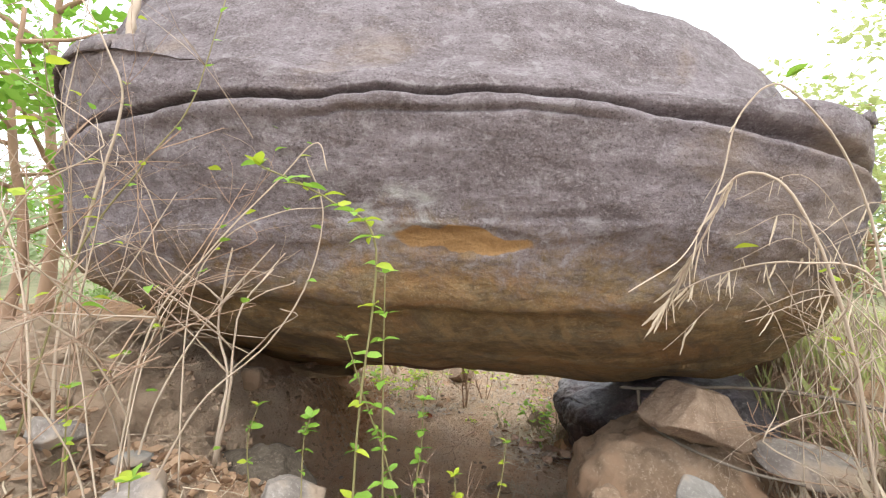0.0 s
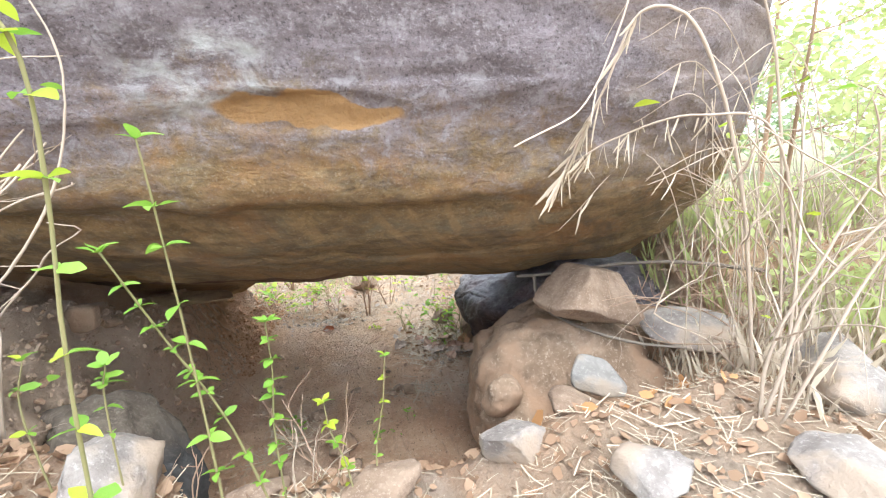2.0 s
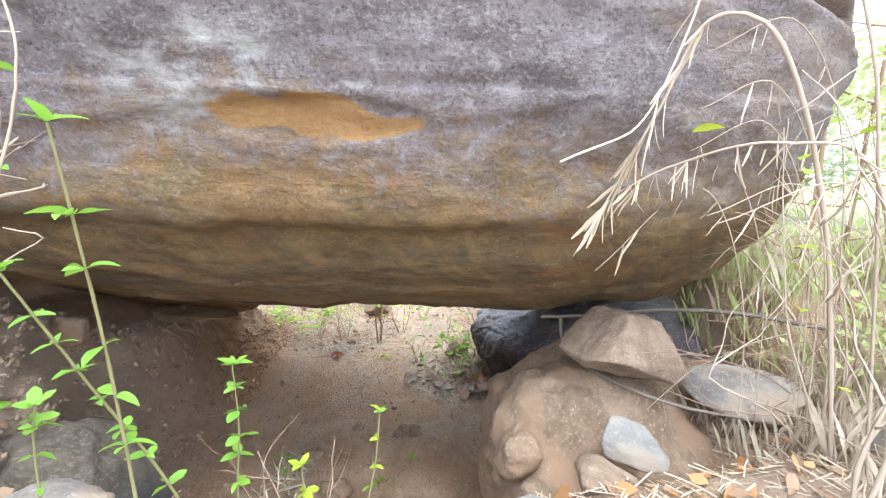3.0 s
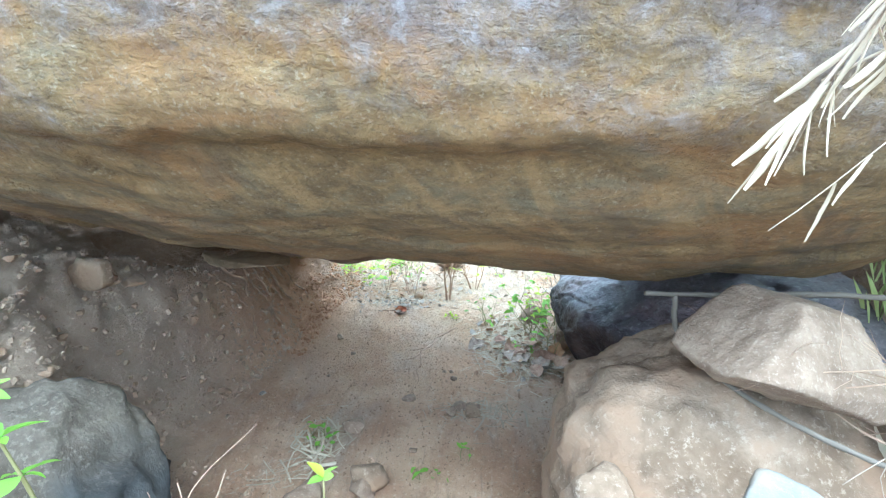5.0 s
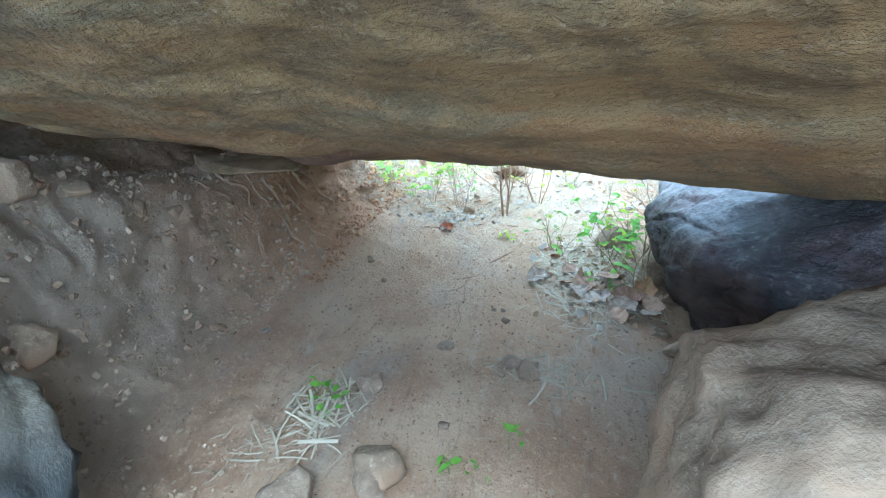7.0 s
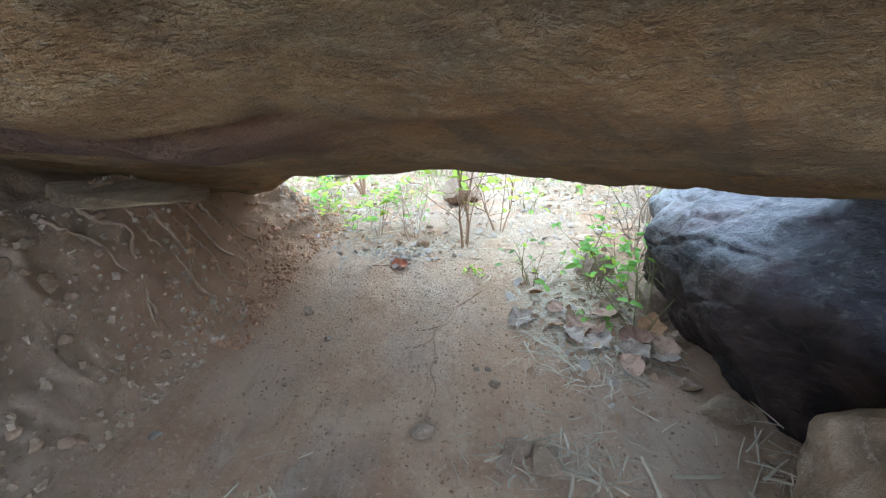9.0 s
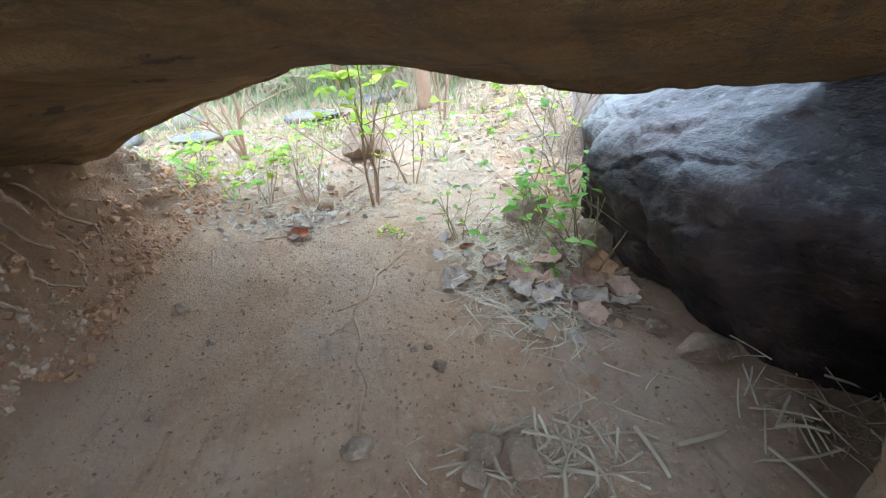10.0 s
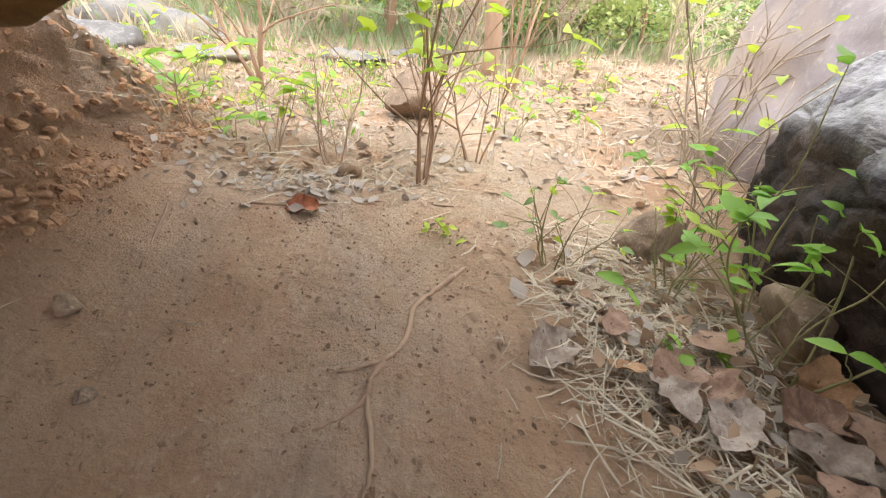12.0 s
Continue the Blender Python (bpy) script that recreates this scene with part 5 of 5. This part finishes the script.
big_leaf("red_leaf", -0.21, 5.90, 0.17, 0.13, DRYRUST, -80, "curled rust-red dry leaf on the soil", 0.01, (8, 25), 1)
big_leaf("grey_leaf", 0.62, 5.05, 0.20, 0.15, DRYGREY, -60, "bleached grey dry leaf on the soil", 0.012, (4, 6), 2)
big_leaf("brown_leaf", 0.93, 4.95, 0.20, 0.15, DRYBROWN, -60, "broad curled brown dry leaf", 0.045, (8, 12), 4)
big_leaf("brown_leaf", 1.30, 4.90, 0.22, 0.17, DRYORANGE, -20, "broad orange-brown dry leaf propped on the boulder", 0.04, (40, 10), 5)
PILE = [(0.99, 4.80, 0.24, 0.15, DRYGREY, -50), (1.14, 4.68, 0.22, 0.15, DRYGREY, 30), (1.10, 5.05, 0.18, 0.14, DRYBROWN, 100), (0.88, 4.88, 0.17, 0.12, DRYGREY, 15), (1.20, 4.80, 0.24, 0.16, DRYBROWN, -75),
        (1.02, 4.92, 0.20, 0.14, DRYBROWN, -30), (1.24, 4.62, 0.21, 0.15, DRYGREY, 70), (1.08, 4.58, 0.17, 0.12, DRYBROWN, 10), (0.84, 5.14, 0.14, 0.10, DRYBROWN, 130), (1.30, 4.72, 0.20, 0.14, DRYBROWN, 5), (0.80, 4.98, 0.13, 0.09, DRYORANGE, 60)]
for i, (x, y, a, b, m, turn) in enumerate(PILE):
    kind = "brown_leaf" if m is DRYBROWN else "grey_leaf" if m is DRYGREY else "orange_leaf"
    big_leaf(kind, x, y, a, b, m, turn, "broad curled brown dry leaf on straw" if m is DRYBROWN else "bleached grey dry leaf on straw" if m is DRYGREY else "small orange-brown dry leaf on straw", 0.03 + 0.004 * (i % 5), (9 * math.sin(3 * i), 10 * math.cos(2 * i)), 20 + i)
big_leaf("orange_leaf", 0.75, 5.35, 0.10, 0.08, DRYORANGE, 100, "small orange dry leaf", 0.03, (8, 12), 8)

# green plants under and beyond the roof
def clump(x, y, height, seed, leaf, count, mats, label, stems=4, spread=0.6, r=0.004, material=GREENSTEM, name="seedling", group="seedlings", depth=1, sub=4):
    return bare_shrub(on_ground(x, y), height, seed, label, material, stems, (0, 0), spread, r, count, mats, leaf, depth, group, 0.4, name, sub)


clump(-0.40, 3.72, 0.16, 501, 0.055, 16, (GREEN,), "small bright green seedling in a straw heap", 4, 1.0)
clump(0.30, 3.36, 0.10, 502, 0.05, 9, (GREEN,), "small green seedling on the floor", 3, 1.2)
clump(0.50, 3.46, 0.10, 503, 0.04, 6, (GREEN,), "small green seedling on the floor", 2, 1.2)
clump(0.78, 5.50, 0.34, 504, 0.05, 34, (LIME, DEEPGREEN), "weed with thin yellow-green leaves", 6, 0.5)
clump(1.15, 5.35, 0.45, 505, 0.06, 70, (GREEN, LIME), "bright green weed beside the dark boulder", 7, 0.7)
clump(1.36, 5.2, 0.62, 506, 0.065, 80, (GREEN,), "bright green bush growing at the dark boulder's end", 7, 0.6, 0.005)
clump(1.28, 4.96, 0.62, 507, 0.07, 40, (GREEN,), "bright green sprig leaning on the dark boulder", 4, 0.5, 0.005)
clump(1.02, 5.02, 0.12, 508, 0.06, 8, (GREEN,), "tiny green seedling in the litter", 3, 1.0)
clump(0.42, 5.68, 0.12, 509, 0.045, 12, (LIME,), "tiny pale green weed on the path", 4, 1.0)
bare_shrub(on_ground(0.30, 6.25), 1.05, 511, "slender shrub with dark stems and lime-green leaves", BARK, 6, (0.0, 0.0), 0.28, 0.008, 95, (LIME,), 0.115, 1, "shrubs", 0.25, "lime_shrub", 5)
bare_shrub(on_ground(0.62, 6.55), 0.6, 512, "low shrub with lime-green and yellowed leaves", BARK, 4, (0.1, 0.0), 0.5, 0.007, 45, (LIME,), 0.09, 1, "shrubs", 0.3, "lime_shrub", 5)
bare_shrub(on_ground(-0.48, 6.55), 0.42, 513, "low seedling with broad green leaves", REDTWIG, 4, (0, 0), 0.6, 0.005, 30, (GREEN, LIME), 0.10, 1, "shrubs", 0.3, "low_shrub", 4)
bare_shrub(on_ground(-0.92, 6.75), 0.40, 514, "low seedling with broad green leaves", REDTWIG, 4, (0, 0), 0.6, 0.005, 26, (GREEN, LIME), 0.10, 1, "shrubs", 0.3, "low_shrub", 4)
bare_shrub(on_ground(-0.15, 6.45), 0.7, 515, "thin twiggy shrub with few leaves", REDTWIG, 5, (-0.2, 0), 0.6, 0.005, 18, (LIME, GREEN), 0.08, 2, "shrubs", 0.4, "low_shrub", 4)
bare_shrub(on_ground(-0.86, 7.9), 1.35, 516, "bare forked sapling with red-brown bark", BARK, 3, (-0.05, 0), 0.35, 0.02, 10, (LIME,), 0.08, 2, "saplings", 0.35, "bare_sapling", 3)
bare_shrub(on_ground(1.35, 8.75), 2.2, 517, "thin bare saplings beside the tree", BARK, 5, (0.05, 0), 0.25, 0.016, 20, (LIME,), 0.1, 2, "saplings", 0.35, "bare_sapling", 4)
bare_shrub(on_ground(1.62, 5.95), 1.0, 518, "dry stems with yellow-green leaves by the boulder", TWIG, 6, (0.0, 0), 0.35, 0.006, 24, (LIME,), 0.08, 2, "shrubs", 0.5, "low_shrub", 4)
bare_shrub(on_ground(1.95, 6.6), 1.3, 519, "dry thicket stems by the pale boulder", TWIG, 8, (0.0, 0), 0.35, 0.008, 14, (LIME,), 0.09, 2, "shrubs", 0.5, "dry_thicket", 5)
r9 = random.Random(77)
for i in range(36):
    x, y = r9.uniform(-2.6, 0.2), r9.uniform(6.5, 9.5)
    if i > 25:
        x, y = r9.uniform(0.9, 2.6), r9.uniform(7.2, 9.5)
    clump(x, y, r9.uniform(0.12, 0.3), 520 + i, r9.uniform(0.05, 0.09), r9.randint(8, 18), (GREEN, LIME), "low green weed in the open scrub", 4, 0.8)


# ---- trees and thickets ----
def crown_mesh(name, rnd, blobs, count, leaf, material):
    """Many small leaves gathered in uneven clumps."""
    verts, faces = [], []
    for _ in range(count):
        c, rad = blobs[rnd.randrange(len(blobs))]
        p = Vector(c) + Vector((rnd.gauss(0, 1), rnd.gauss(0, 1), rnd.gauss(0, 0.8))) * rad * 0.5
        s = leaf * rnd.uniform(0.5, 1.3)
        m = Matrix.Translation(p) @ pose(0, 0, 0, rnd.uniform(-60, 60), rnd.uniform(-60, 60), rnd.uniform(0, 360))
        start = len(verts)
        verts += [m @ Vector(q) for q in ((0, -s / 2, 0), (-s * 0.26, 0, s * 0.06), (0, s / 2, -s * 0.08), (s * 0.26, 0, s * 0.06), (0, 0, 0))]
        faces += [(start, start + 4, start + 1), (start + 1, start + 4, start + 2), (start + 2, start + 4, start + 3), (start + 3, start + 4, start)]
    return mesh_of(name, verts, faces, material)


def tree(place, height, radius, seed, label, leaf=0.1, count=900, material=DEEPGREEN, trunk=0.09, bare=0.45, lean=(0.05, 0.0), name="tree", group="trees"):
    rnd = random.Random(seed)
    root = thing(name, label, "tree", place, group)
    top = Vector((lean[0] * height, lean[1] * height, height * 0.8))
    pts = [Vector((0, 0, -0.05)), top * 0.3 + Vector((rnd.gauss(0, 0.04), rnd.gauss(0, 0.04), 0)) * height * 0.3, top * 0.62 + Vector((rnd.gauss(0, 0.05), rnd.gauss(0, 0.05), 0)) * height * 0.3, top]
    me, path = stem_mesh("trunk", pts, trunk, trunk * 0.35, BARK, 9, 0.12, seed, 7)
    child("trunk", me, root)
    blobs = [(path[-1], radius * 0.6)]
    for k in range(9):
        q = path[int((bare + (1 - bare) * k / 9) * (len(path) - 1))]
        a = 2.4 * k + rnd.uniform(-0.5, 0.5)
        ln = radius * rnd.uniform(0.6, 1.1)
        end = q + Vector((math.cos(a) * ln, math.sin(a) * ln, ln * rnd.uniform(0.2, 0.7)))
        child("limb", stem_mesh("limb", [q, (q + end) / 2 + Vector((0, 0, -0.06 * ln)), end], trunk * 0.4, trunk * 0.1, BARK, 5, 0.2, seed + k, 4)[0], root)
        blobs += [(end, radius * 0.42), ((q + end * 2) / 3, radius * 0.3)]
    child("crown", crown_mesh("crown", rnd, blobs, count, leaf, material), root)
    return root


tree(on_ground(1.28, 9.6), 4.6, 1.6, 601, "red-brown forked tree trunk with a thin crown", 0.12, 900, DEEPGREEN, 0.115, 0.62, (-0.05, 0.03))
tree(on_ground(0.1, 12.5), 3.6, 1.5, 602, "leafy green tree behind the scrub", 0.13, 2200, DEEPGREEN, 0.09, 0.25)
tree(on_ground(-4.3, 4.7), 4.6, 1.3, 603, "leafy green tree beside the boulder", 0.15, 1500, GREEN, 0.08, 0.35)
tree(on_ground(-3.6, 3.6), 3.3, 0.9, 604, "leafy green sapling beside the boulder", 0.13, 700, GREEN, 0.05, 0.35)
tree(on_ground(4.8, 4.6), 4.6, 1.4, 605, "thin feathery tree beside the boulder", 0.10, 2600, PALELEAF, 0.03, 0.2)
tree(on_ground(3.7, 3.4), 3.3, 0.9, 606, "thin feathery sapling beside the boulder", 0.09, 1800, PALELEAF, 0.02, 0.15)
tree(on_ground(3.5, 2.3), 2.6, 0.8, 607, "thin feathery sapling beside the boulder", 0.08, 1500, PALELEAF, 0.015, 0.1)
near_bush = [bare_shrub(on_ground(-3.0, 11.6), 1.6, 620, "dry grey-brown thicket in open scrub", TWIG, 10, (0, 0), 0.6, 0.012, 30, (DEEPGREEN, GREEN), 0.12, 2, "thickets", 0.6, "thicket", 6),
             bare_shrub(on_ground(2.6, 11.2), 1.7, 621, "dry grey-brown thicket in open scrub", TWIG, 10, (0, 0), 0.6, 0.012, 40, (DEEPGREEN, LIME), 0.12, 2, "thickets", 0.6, "thicket", 6)]
rt = random.Random(9)
for i in range(26):
    x, y = rt.uniform(-7.5, 7.5), rt.uniform(10.2, 15.5)
    if abs(x - 1.6 - (y - 8) * 0.15) < 0.5:
        continue
    copy_thing(near_bush[i % 2], pose(*on_ground(x, y), 0, 0, rt.uniform(0, 360)) @ Matrix.Scale(rt.uniform(0.7, 1.2), 4))
leafy_bush = [tree(on_ground(-1.6, 12.6), 1.9, 1.1, 640, "leafy green bush behind the scrub", 0.13, 1300, DEEPGREEN, 0.03, 0.05, name="leafy_bush", group="bushes"),
              tree(on_ground(3.6, 13.0), 1.7, 1.2, 641, "leafy pale green bush behind the scrub", 0.12, 1300, PALELEAF, 0.03, 0.05, name="leafy_bush", group="bushes")]
for i in range(30):
    x, y = rt.uniform(-9, 10), rt.uniform(11.5, 17.0)
    copy_thing(leafy_bush[i % 2], pose(*on_ground(x, y), 0, 0, rt.uniform(0, 360)) @ Matrix.Scale(rt.uniform(0.7, 1.3), 4))
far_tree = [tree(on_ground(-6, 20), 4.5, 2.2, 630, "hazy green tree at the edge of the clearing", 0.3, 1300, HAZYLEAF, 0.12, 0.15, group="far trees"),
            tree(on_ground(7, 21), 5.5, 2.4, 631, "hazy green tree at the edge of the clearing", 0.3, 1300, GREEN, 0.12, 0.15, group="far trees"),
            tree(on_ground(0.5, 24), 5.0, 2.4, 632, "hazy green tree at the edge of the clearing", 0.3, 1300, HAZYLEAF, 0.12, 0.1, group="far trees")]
for i in range(64):
    a = rt.uniform(-0.15, 2 * math.pi + 0.15) if i > 36 else rt.uniform(0.35, 2.8)
    d = rt.uniform(17, 42)
    x, y = d * math.cos(a), 4 + d * math.sin(a)
    copy_thing(far_tree[i % 3], pose(*on_ground(x, y), 0, 0, rt.uniform(0, 360)) @ Matrix.Scale(rt.uniform(0.8, 1.5), 4))


def grass_field(name, label, material, count, seed, where, height):
    """Tufts of upright blades, one sheet of many."""
    rnd = random.Random(seed)
    verts, faces = [], []
    for _ in range(count):
        x, y = where(rnd)
        z = ground_height(x, y, False)
        for _ in range(5):
            a, h = rnd.uniform(0, 6.28), height * rnd.uniform(0.4, 1.2)
            bx, by = x + rnd.gauss(0, 0.03), y + rnd.gauss(0, 0.03)
            lx, ly, w = math.cos(a) * h * 0.4, math.sin(a) * h * 0.4, 0.0025 + 0.008 * height
            s = len(verts)
            verts += [(bx - w * math.sin(a), by + w * math.cos(a), z - 0.02), (bx + w * math.sin(a), by - w * math.cos(a), z - 0.02), (bx + lx * 0.4, by + ly * 0.4, z + h * 0.6), (bx + lx, by + ly, z + h)]
            faces += [(s, s + 1, s + 2), (s, s + 2, s + 3)]
    return tagged(new(name, mesh_of(name, verts, faces, material)), label, "grass", kind="stuff")


grass_field("dry_grass", "dry straw-coloured grass tufts in the scrub", STRAW, 420, 31, lambda r: (r.uniform(-6, 6), r.uniform(8.8, 16)), 0.28)
grass_field("green_grass", "sparse green grass in the clearing", DEEPGREEN, 1200, 32, lambda r: (r.uniform(-10, 12), r.uniform(9.5, 24)), 0.2)
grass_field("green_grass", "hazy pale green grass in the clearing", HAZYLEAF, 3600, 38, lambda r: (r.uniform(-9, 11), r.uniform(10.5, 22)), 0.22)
grass_field("green_grass", "pale green grass beside the boulder", PALELEAF, 420, 33, lambda r: (r.uniform(2.6, 5.0), r.uniform(1.0, 4.5)), 0.3)
grass_field("dry_grass", "dry straw-coloured grass beside the boulder", STRAW, 170, 37, lambda r: (r.uniform(2.5, 4.6), r.uniform(2.2, 4.2)), 0.32)
grass_field("dry_grass", "dry straw-coloured grass beside the boulder", STRAW, 90, 34, lambda r: (r.uniform(1.9, 3.0), r.uniform(1.5, 2.7)), 0.22)
grass_field("green_grass", "short green grass tufts in the scrub", GREEN, 420, 35, lambda r: (r.uniform(-2.8, 0.1), r.uniform(6.9, 10.5)), 0.06)
grass_field("dry_grass", "short dry grass tufts in the scrub", STRAW, 260, 36, lambda r: (r.uniform(-2.8, 4.0), r.uniform(6.6, 10.5)), 0.12)
